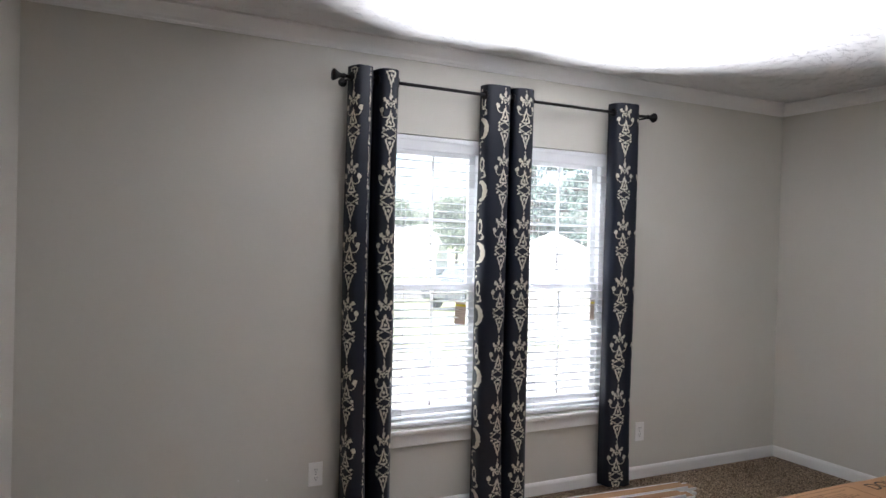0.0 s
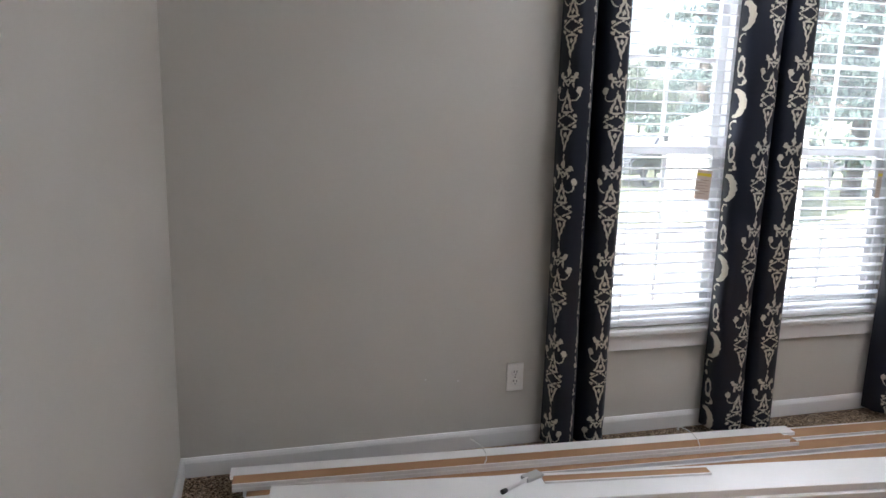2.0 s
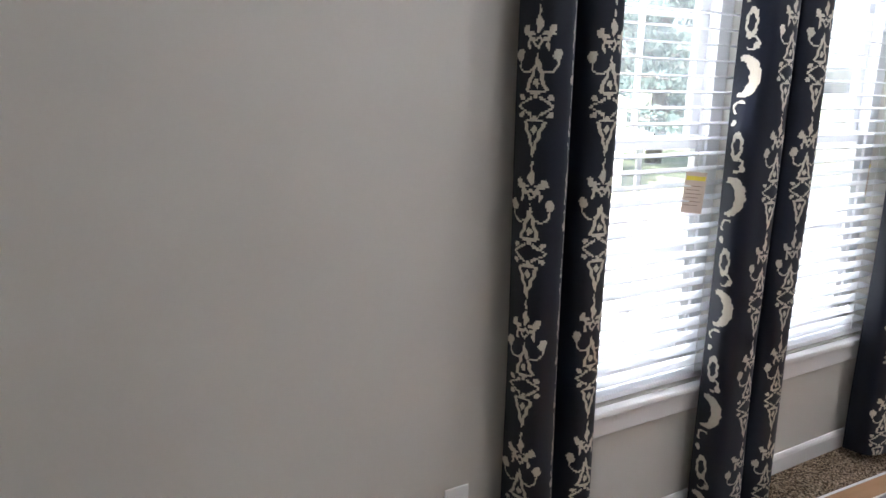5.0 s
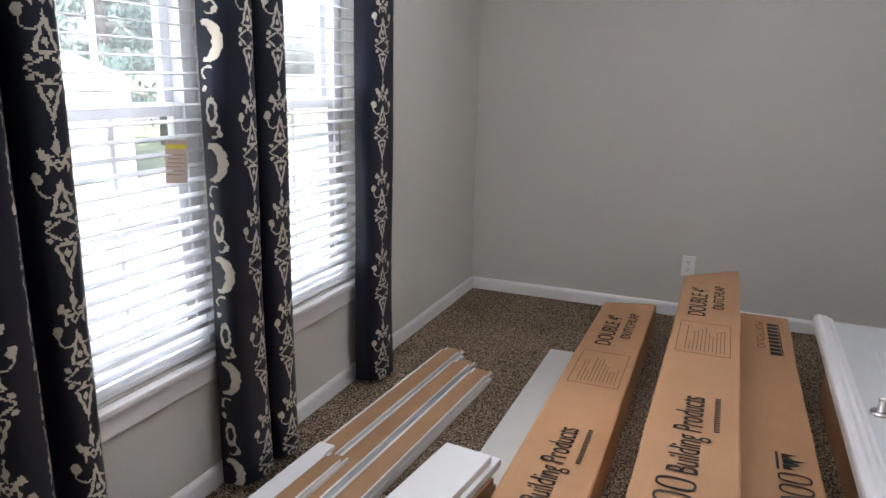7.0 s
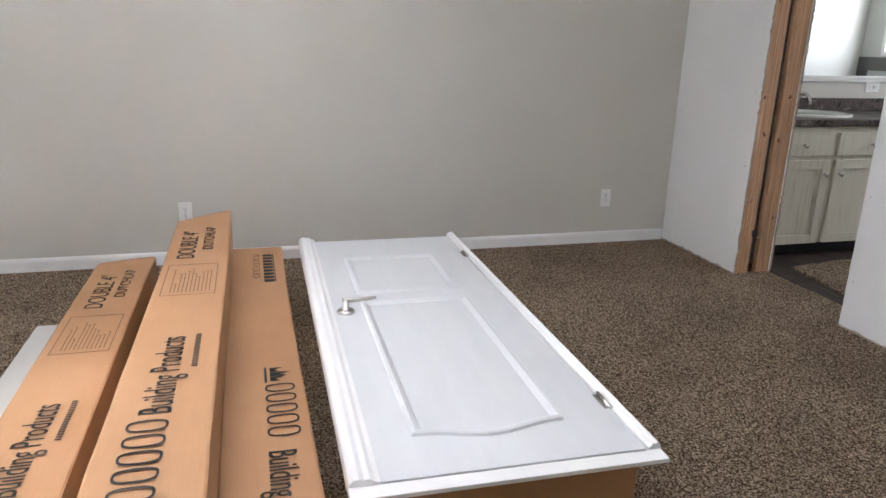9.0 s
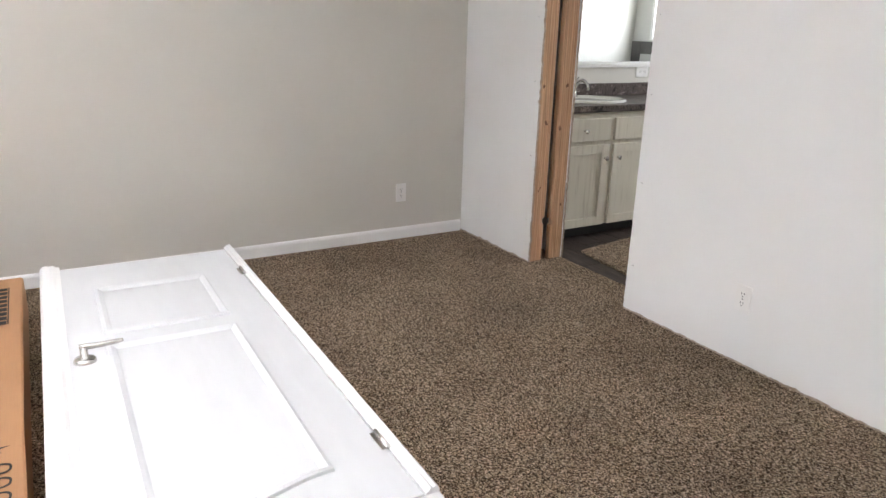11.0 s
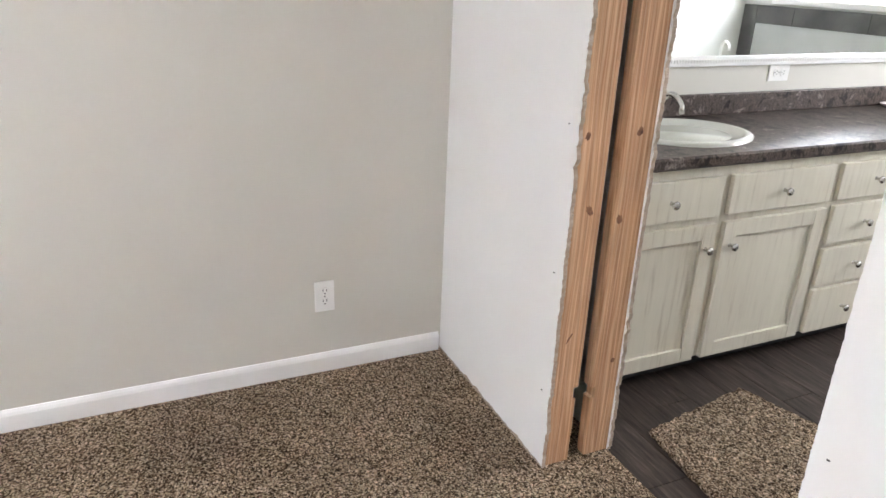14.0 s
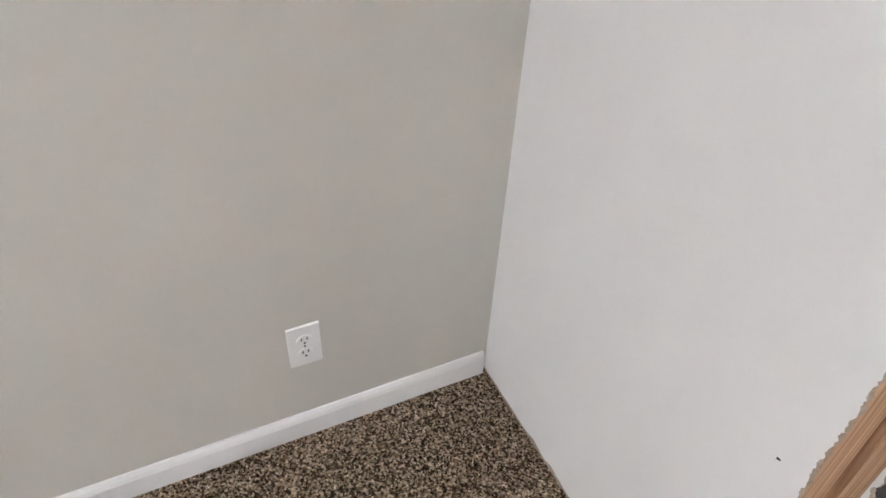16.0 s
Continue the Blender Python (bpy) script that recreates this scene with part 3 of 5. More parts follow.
# ---- curtains ----
def ikat(a, v, kind):
    """The woven motif: a is metres from the column's middle, v metres up. True where the thread is cream."""
    P = 0.326
    v = np.mod(v, P) * 0.365 / P
    a = a * 1.2
    ax = np.abs(a)
    out = np.zeros(np.broadcast(a, v).shape, bool)

    def ring(cx, cv, rx, rv, t, p=2.0):
        d = (np.abs(ax - cx) / rx) ** p + (np.abs(v - cv) / rv) ** p
        i = (np.abs(ax - cx) / max(rx - t, 1e-4)) ** p + (np.abs(v - cv) / max(rv - t * 1.3, 1e-4)) ** p
        return (d < 1) & (i > 1)

    def disc(cx, cv, rx, rv, p=2.0):
        return (np.abs(ax - cx) / rx) ** p + (np.abs(v - cv) / rv) ** p < 1

    if kind == "M":
        # drop pointing down, drop pointing up, each an outline with a seed
        for tip, end in ((0.0, 0.098), (0.252, 0.154)):
            up = 1 if end > tip else -1
            t = (v - tip) * up / abs(end - tip)
            w = 0.036 * np.clip(t, 0, 1) ** 1.15 * np.clip((1.02 - t) * 9, 0, 1)
            t2 = t - 0.16
            wi = 0.036 * np.clip(t2, 0, 1) ** 1.15 - 0.0045
            out |= (t > 0) & (t < 1) & (ax < w) & ~((ax < wi) & (t < 0.90))
            out |= (np.abs(t - 0.72) / 0.13 + ax / 0.010) < 1
        # stepped oval with open middle and hooks at its sides
        out |= ring(0, 0.126, 0.052, 0.030, 0.0075, 1.1) & (ax > 0.010)
        out |= disc(0.040, 0.147, 0.009, 0.007) | disc(0.040, 0.105, 0.009, 0.007)
        out |= (ax < 0.0055) & (np.abs(v - 0.126) > 0.020) & (np.abs(v - 0.126) < 0.032)
        # spray of leaves above the upper drop
        out |= ring(0, 0.276, 0.014, 0.015, 0.0065, 1.2)
        out |= disc(0.027, 0.296, 0.019, 0.0075, 1.3) | disc(0.036, 0.305, 0.009, 0.010)
        out |= disc(0.019, 0.283, 0.010, 0.006)
        out |= disc(0, 0.318, 0.011, 0.024, 1.1) | disc(0, 0.350, 0.0045, 0.014, 1)
        out |= disc(0.026, 0.268, 0.005, 0.011)
        # hanging dots and their tails
        out |= disc(0.053, 0.247, 0.013, 0.0145)
        out |= (np.abs(np.hypot((ax - 0.030) / 0.024, (v - 0.230) / 0.024) - 1) < 0.10) & (v < 0.234)
    elif kind == "H":
        # the hem's turned edge, its lit streak drawn in cream, with bits of the motif on it
        out |= (np.abs(a + 0.003 * np.sin(v * 31)) < 0.0022) & (np.sin(v * 97) > -0.75)
        out |= disc(0, 0.06, 0.008, 0.006, 3) | disc(0.004, 0.19, 0.006, 0.012) | disc(0, 0.30, 0.005, 0.03)
    elif kind == "D":
        out |= disc(0, 0.05, 0.008, 0.010) | disc(0, 0.11, 0.006, 0.008) | disc(0, 0.25, 0.007, 0.012) | disc(0, 0.31, 0.005, 0.02)
    else:
        v2 = v
        big = disc(-0.0, 0.11, 0.052, 0.062) & ~(((a + 0.016) / 0.034) ** 2 + ((v2 - 0.107) / 0.047) ** 2 < 1)
        out |= big & (a > -0.018)
        out |= (np.abs(np.hypot((a - 0.004) / 0.017, (v2 - 0.265) / 0.036) - 1) < 0.27)
        out |= ((a - 0.03) / 0.010) ** 2 + ((v2 - 0.20) / 0.011) ** 2 < 1
        out |= ((a + 0.018) / 0.009) ** 2 + ((v2 - 0.335) / 0.011) ** 2 < 1
        out |= (np.abs(np.hypot((a - 0.010) / 0.022, (v2 - 0.208) / 0.020) - 1) < 0.16) & (a > 0.0)
        out |= (np.abs(np.hypot((a - 0.0) / 0.024, (v2 - 0.015) / 0.02) - 1) < 0.16) & (a < 0.012)
    return out


def curtain(x0, knots, columns, z0, z1, label, shift, seed):
    """A grommet panel. knots: (x, y) of the folds from its side; columns: (metres from its side, motif)."""
    rnd = random.Random(seed)
    pts = []
    n = 26
    K = [Vector((x0 + a, b_, 0)) for a, b_ in knots]
    for i in range(len(K) - 1):
        p0, p1, p2, p3 = K[max(i - 1, 0)], K[i], K[i + 1], K[min(i + 2, len(K) - 1)]
        for k in range(n):
            t = k / n
            pts.append(0.5 * ((2 * p1) + (p2 - p0) * t + (2 * p0 - 5 * p1 + 4 * p2 - p3) * t * t + (3 * p1 - p0 - 3 * p2 + p3) * t ** 3))
    pts.append(K[-1])
    arc = np.concatenate([[0], np.cumsum([(b_ - a).length for a, b_ in zip(pts, pts[1:])])])
    total = float(arc[-1])
    step = 0.0030
    m = int(total / step)
    s = np.linspace(0, total, m + 1)
    px = np.interp(s, arc, [p.x for p in pts])
    py = np.interp(s, arc, [p.y for p in pts])
    rows = int((z1 - z0) / 0.0041)
    z = np.linspace(z0, z1, rows + 1)
    S, Z = np.meshgrid(s, z)
    low = np.clip((z1 - Z) / (z1 - z0), 0, 1)
    cx, cy = px.mean(), py.mean()
    sway = 0.006 * np.sin(Z * 2.1 + seed) * low
    X = cx + (px[None, :] - cx) * (1 + 0.02 * low) + sway + 0.004 * np.sin(S * 40 + Z * 3.0) * low
    Y = cy + (py[None, :] - cy) * (0.92 + 0.10 * low) + 0.004 * np.sin(Z * 5.3 + S * 25) * low
    sm, zm = (s[:-1] + s[1:]) / 2, (z[:-1] + z[1:]) / 2
    pat = np.zeros((rows, m), bool)
    wob = 0.0016 * np.sin(zm * 240)[:, None]
    for off, kind in columns:
        a = (sm - np.interp(x0 + off, px, s))[None, :] + wob
        near = np.abs(a) < 0.058
        pat |= ikat(a, zm[:, None] + shift, kind) & near
    pat &= (zm < z1 - 0.01)[:, None]
    idx = np.arange((rows + 1) * (m + 1)).reshape(rows + 1, m + 1)
    faces = np.stack([idx[:-1, :-1], idx[:-1, 1:], idx[1:, 1:], idx[1:, :-1]], -1).reshape(-1, 4)
    me = bpy.data.meshes.new("cloth")
    me.from_pydata(np.stack([X, Y, Z], -1).reshape(-1, 3).tolist(), [], faces.tolist())
    me.materials.append(M_NAVY), me.materials.append(M_CREAM)
    me.polygons.foreach_set("material_index", pat.reshape(-1).astype(np.int32))
    me.polygons.foreach_set("use_smooth", np.ones(rows * m, bool))
    me.update()
    cur = empty("curtain", label, "curtain", "curtains on the rod", (cx, cy, z0))
    inv = Matrix.Translation(cur.location).inverted()
    cl = new("cloth", me)
    cl.parent, cl.matrix_parent_inverse = cur, inv
    # grommets where the cloth crosses the rod
    for i in range(m):
        if (py[i] - RODY) * (py[i + 1] - RODY) <= 0:
            t = Vector((px[i + 1] - px[i], py[i + 1] - py[i], 0)).normalized()
            nrm = Vector((-t.y, t.x, 0))
            mm = Matrix.Translation((px[i], RODY, RODZ)) @ nrm.to_track_quat("Z", "Y").to_matrix().to_4x4()
            bm = bmesh.new()
            add_lathe(bm, [(0.017, -0.003), (0.024, -0.003), (0.025, 0), (0.024, 0.003), (0.017, 0.003), (0.016, 0)], 18, 0, mm)
            g = mesh_ob("grommet", bm, M_BLACK)
            g.parent, g.matrix_parent_inverse = cur, inv
    return cur


RODY, RODZ = 3.385, 2.197
curtain(0.928, [(0.0, 3.42), (0.010, 3.375), (0.035, 3.338), (0.080, 3.338), (0.108, 3.36), (0.120, 3.415), (0.132, 3.42), (0.142, 3.37), (0.165, 3.338), (0.215, 3.333), (0.245, 3.37), (0.255, 3.43)],
        [(0.014, "M"), (0.092, "H"), (0.192, "M"), (0.251, "M")], 0.035, 2.25, "navy and cream ikat grommet curtain panel, gathered", 0.127, 1)
curtain(1.665, [(0.0, 3.43), (0.005, 3.38), (0.025, 3.352), (0.07, 3.345), (0.125, 3.345), (0.150, 3.365), (0.158, 3.405), (0.168, 3.408), (0.180, 3.365), (0.205, 3.342), (0.265, 3.338), (0.298, 3.365), (0.309, 3.43)],
        [(0.002, "S"), (0.108, "M"), (0.235, "M"), (0.306, "D")], 0.03, 2.25, "navy and cream ikat grommet curtain panel, gathered", 0.033, 2)
curtain(2.525, [(0.0, 3.43), (0.006, 3.375), (0.03, 3.345), (0.09, 3.333), (0.15, 3.335), (0.176, 3.37), (0.186, 3.43), (0.196, 3.43)],
        [(0.060, "M"), (0.176, "M")], 0.03, 2.25, "navy and cream ikat grommet curtain panel, gathered", 0.02, 3)

rod = empty("curtain_rod", "black metal curtain rod with flared finials", "curtain rod", "", (0.9, RODY, RODZ))
inv = Matrix.Translation(rod.location).inverted()
bm = bmesh.new()
add_cyl(bm, (0.90, RODY, RODZ), (2.785, RODY, RODZ), 0.0085, seg=14)
p = mesh_ob("pole", bm, M_BLACK)
p.parent, p.matrix_parent_inverse = rod, inv
for x, d in ((0.90, -1), (2.785, 1)):
    bm = bmesh.new()
    add_lathe(bm, [(0.009, -0.005), (0.013, 0.0), (0.013, 0.008), (0.010, 0.014), (0.014, 0.026), (0.024, 0.042), (0.029, 0.052), (0.027, 0.058), (0.010, 0.062)], 20, 0, Matrix.Translation((x, RODY, RODZ)) @ Vector((d, 0, 0)).to_track_quat("Z", "Y").to_matrix().to_4x4())
    p = mesh_ob("finial", bm, M_BLACK)
    p.parent, p.matrix_parent_inverse = rod, inv
for x in (0.922, 1.86, 2.765):
    bm = bmesh.new()
    add_cyl(bm, (x, RODY, RODZ - 0.012), (x, YN - 0.004, RODZ - 0.012), 0.005, seg=10)
    add_cyl(bm, (x, YN - 0.005, RODZ - 0.012), (x, YN - 0.0005, RODZ - 0.012), 0.022, seg=16)
    add_box(bm, x - 0.006, x + 0.006, RODY - 0.012, RODY + 0.012, RODZ - 0.016, RODZ - 0.009, 0, 0.002)
    p = mesh_ob("bracket", bm, M_BLACK)
    p.parent, p.matrix_parent_inverse = rod, inv


# ---- outlets ----
def outlet(m):
    """A duplex outlet; it faces -y before the pose."""
    o = empty("wall_outlet", "white duplex power outlet with a screwed plate", "outlet", "wall outlets")
    bm = bmesh.new()
    add_box(bm, -0.035, 0.035, -0.006, 0.0, -0.0575, 0.0575, 0, 0.003)
    c = mesh_ob("plate", bm, M_PLASTIC, parent=o)
    for z in (-0.0195, 0.0195):
        bm = bmesh.new()
        add_lathe(bm, [(0.0165, 0), (0.0165, 0.0018), (0.0155, 0.0025)], 20, 0, Matrix.Translation((0, -0.006, z)) @ Matrix.Rotation(radians(90), 4, "X"), sy=0.85)
        mesh_ob("socket", bm, M_PLASTIC, parent=o)
    bm = bmesh.new()
    for z in (-0.0195, 0.0195):
        for x in (-0.006, 0.006):
            add_box(bm, x - 0.0013, x + 0.0013, -0.0090, -0.0080, z + 0.0005, z + 0.0085)
        add_cyl(bm, (0, -0.0090, z - 0.0075), (0, -0.0080, z - 0.0075), 0.0026, seg=10)
    add_cyl(bm, (0, -0.0072, 0), (0, -0.0058, 0), 0.0025, seg=10)
    mesh_ob("slot", bm, M_SLOT, parent=o)
    o.matrix_world = m
    return o


outlet(pose(0.834, YN, 0.285))
outlet(pose(2.88, YN, 0.288))
outlet(pose(XE, 2.204, 0.295, 0, 0, -90))
outlet(pose(XE, -0.355, 0.295, 0, 0, -90))
outlet(pose(1.934, YS, 0.278, 0, 0, 180))
outlet(pose(XE, -2.31, 1.012, 0, 90, -90))


bm = bmesh.new()
for x, z in ((0.47, 0.30), (0.60, 0.285)):
    add_cyl(bm, (x, YN + 0.001, z), (x, YN - 0.0012, z), 0.004, 0.003, 9)
structure(mesh_ob("trim_filler", bm, M_TRIM), "white filler dabs in nail holes", "filler")


# ---- cartons ----
def words(name, text, size, m, mat, parent, squeeze=1.0):
    cu = bpy.data.curves.new(name, "FONT")
    cu.body = text
    cu.size = size
    cu.extrude = 0.0002
    cu.materials.append(mat)
    ob = new(name, cu)
    ob.matrix_world = m @ Matrix.Diagonal((squeeze, 1, 1, 1))
    if parent:
        ob.parent = parent
        ob.matrix_parent_inverse = parent.matrix_world.inverted()
    return ob


def bars(bm, x, y, w, h, n, gap=0.25):
    """A row of upright bars, in the plane of the lid."""
    for i in range(n):
        a = x + w * i / n
        add_box(bm, a, a + w / n * (1 - gap), y, y + h, 0, 0.0004)


def brand_mark(put, x, y, z, way):
    """The maker's mark and word as plain shapes: three peaks on a line, then five narrow rings."""
    def flat(u0, u1, v0, v1, bm):
        a, b_, c, d = x + way * u0, x + way * u1, y + way * v0, y + way * v1
        add_box(bm, min(a, b_), max(a, b_), min(c, d), max(c, d), z, z + 0.0004)
    bm = bmesh.new()
    for k, h in enumerate((0.062, 0.088, 0.062)):
        u = 0.033 * k
        add_prism(bm, [(x + way * (u + 0.001), y + way * 0.018), (x + way * (u + 0.031), y + way * 0.018), (x + way * (u + 0.031), y + way * h * 0.8), (x + way * (u + 0.016), y + way * h * 0.55), (x + way * (u + 0.001), y + way * h)], "z", z, z + 0.0004)
    flat(-0.004, 0.104, 0.0, 0.008, bm)
    put(tagged(mesh_ob("brand_sign", bm, M_INK), kind="stuff"))
    bm = bmesh.new()
    for k in range(5):
        cu, cv, n = 0.145 + k * 0.066, 0.047, 20
        ring = []
        for i in range(n):
            c, q = math.cos(2 * math.pi * i / n), math.sin(2 * math.pi * i / n)
            c, q = math.copysign(abs(c) ** 0.7, c), math.copysign(abs(q) ** 0.7, q)
            ring.append([bm.verts.new((x + way * (cu + a * c), y + way * (cv + b_ * q), z + h)) for a, b_, h in ((0.027, 0.047, 0.0004), (0.0195, 0.041, 0.0004), (0.027, 0.047, 0), (0.0195, 0.041, 0))])
        for A, B in zip(ring, ring[1:] + ring[:1]):
            bm.faces.new((A[0], B[0], B[1], A[1])), bm.faces.new((A[0], A[2], B[2], B[0])), bm.faces.new((A[1], B[1], B[3], A[3]))
    bmesh.ops.recalc_face_normals(bm, faces=bm.faces)
    put(tagged(mesh_ob("brand_print", bm, M_INK), kind="stuff"))


def carton(x0, x1, y0, y1, z0, z1, skew, flip, name_label, prints=True, lid_gap=0.004):
    """A long carton: glued body, a lid whose far end is cut askew, print on the lid."""
    c = empty("carton", name_label, "box", "long siding cartons", ((x0 + x1) / 2, (y0 + y1) / 2, z0))
    bpy.context.view_layer.update()
    inv = Matrix.Translation(c.location).inverted()
    rnd = random.Random(int(y0 * 1000))

    def put(ob):
        ob.parent, ob.matrix_parent_inverse = c, inv
        return ob
    # body with slightly bowed sides
    bm = bmesh.new()
    N = 24
    rings = []
    for i in range(N + 1):
        t = i / N
        bow = 0.004 * math.sin(t * math.pi * 2.3 + y0 * 9) + rnd.uniform(-0.0012, 0.0012)
        sag = -0.003 * math.sin(t * math.pi) + rnd.uniform(-0.001, 0.001)
        xa = x0 + (x1 - x0) * t
        xb = x0 + (x1 + skew - x0) * t
        ring = [(xb, y0 + bow, z0), (xa, y1 + bow, z0), (xa, y1 + bow, z1 - 0.006), (xa, y1 - 0.006 + bow, z1 + sag), (xb, y0 + 0.006 + bow, z1 + sag), (xb, y0 + bow, z1 - 0.006)]
        rings.append([bm.verts.new(q) for q in ring])
    for a, b_ in zip(rings, rings[1:]):
        for k in range(6):
            bm.faces.new((a[k], a[(k + 1) % 6], b_[(k + 1) % 6], b_[k]))
    bm.faces.new(rings[0]), bm.faces.new(rings[-1])
    bmesh.ops.recalc_face_normals(bm, faces=bm.faces)
    put(mesh_ob("carton_body", bm, M_CARD))
    # end flap standing a little up
    bm = bmesh.new()
    A = [(x1 + 0.001, y1 - 0.01, z1 + 0.001), (x1 + skew + 0.001, y0 + 0.01, z1 + 0.001), (x1 + skew + 0.012, y0 + 0.012, z1 - 0.05), (x1 + 0.012, y1 - 0.012, z1 - 0.05)]
    top = [bm.verts.new(q) for q in A]
    bot = [bm.verts.new((q[0] + 0.004, q[1], q[2] - 0.001)) for q in A]
    bm.faces.new(top), bm.faces.new(bot)
    for k in range(4):
        bm.faces.new((top[k], top[(k + 1) % 4], bot[(k + 1) % 4], bot[k]))
    bmesh.ops.recalc_face_normals(bm, faces=bm.faces)
    put(mesh_ob("end_flap", bm, M_CARD))
    if not prints:
        return c
    # print: u runs along the lid, w across it
    w = y1 - y0
    if not flip:
        base = Matrix.Translation((0, y0, z1 + 0.0012))
        put(words("print", 'DOUBLE 4"', 0.10, base @ pose(x1 - 0.62, 0.128, 0), M_INK, None, 0.86))
        put(words("print", "DUTCHLAP", 0.062, base @ pose(x1 - 0.50, 0.06, 0), M_INK, None, 1.15))
        put(words("print", "Building Products", 0.11, base @ pose(x1 - 1.88, 0.10, 0), M_INK, None, 0.60))
        brand_mark(put, x1 - 2.34, y0 + 0.10, z1 + 0.0012, 1)
        bm = bmesh.new()
        bars(bm, x1 - 1.63, y0 + 0.055, 0.23, 0.016, 17, 0.5)
        bmesh.ops.translate(bm, verts=bm.verts, vec=(0, 0, z1 + 0.0012))
        put(tagged(mesh_ob("small_print", bm, M_INK), kind="stuff"))
        # ruled label frame with skyline of bars
        bm = bmesh.new()
        a, b_, l, r = x1 - 1.05, x1 - 0.70, y0 + 0.03, y1 - 0.03
        for q in ((a, a + 0.003, l, r), (b_ - 0.003, b_, l, r), (a, b_, l, l + 0.003), (a, b_, r - 0.003, r)):
            add_box(bm, q[0], q[1], q[2], q[3], 0, 0.0004)
        for k in range(11):
            y = l + 0.02 + k * (r - l - 0.04) / 11
            hh = 0.09 + 0.17 * rnd.random()
            add_box(bm, a + 0.03, a + 0.03 + hh, y, y + 0.003, 0, 0.0004)
            add_box(bm, a + 0.03 + hh, a + 0.033 + hh, y, y + 0.011, 0, 0.0004)
        bmesh.ops.translate(bm, verts=bm.verts, vec=(0, 0, z1 + 0.0012))
        put(tagged(mesh_ob("label_print", bm, M_INKPALE), kind="stuff"))
    else:
        base = Matrix.Translation((0, y0, z1 + 0.0012))
        put(words("print", "PORTFOLIO", 0.05, base @ pose(x1 - 0.11, 0.15, 0, 0, 0, 180), M_INKPALE, None, 1.4))
        put(words("print", "Building Products", 0.11, base @ pose(x1 - 1.94, 0.125, 0, 0, 0, 180), M_INK, None, 0.60))
        brand_mark(put, x1 - 1.435, y0 + 0.125, z1 + 0.0012, -1)
        bm = bmesh.new()
        bars(bm, x1 - 0.55, y0 + 0.055, 0.44, 0.045, 9, 0.3)
        add_box(bm, x1 - 0.55, x1 - 0.12, y0 + 0.048, y0 + 0.052, 0, 0.0004)
        bmesh.ops.translate(bm, verts=bm.verts, vec=(0, 0, z1 + 0.0012))
        put(tagged(mesh_ob("small_print", bm, M_INK), kind="stuff"))
    return c


KRAFT = "brown cardboard siding carton with black print, lying on "
carton(0.30, 3.63, 2.325, 2.578, 0.0, 0.17, 0.07, False, KRAFT + "the carpet")
carton(0.30, 3.60, 1.972, 2.225, 0.0, 0.17, 0.05, False, "plain brown cardboard siding carton on the carpet under another", False)
carton(0.28, 3.76, 1.708, 1.962, 0.0, 0.17, 0.0, True, KRAFT + "the carpet")
carton(0.26, 3.60, 1.955, 2.200, 0.176, 0.37, 0.20, False, KRAFT + "other cartons")
# carton that carries the door
carton(1.45, 3.20, 0.935, 1.60, 0.0, 0.243, 0.0, False, "plain brown cardboard carton on the carpet under a door", False)


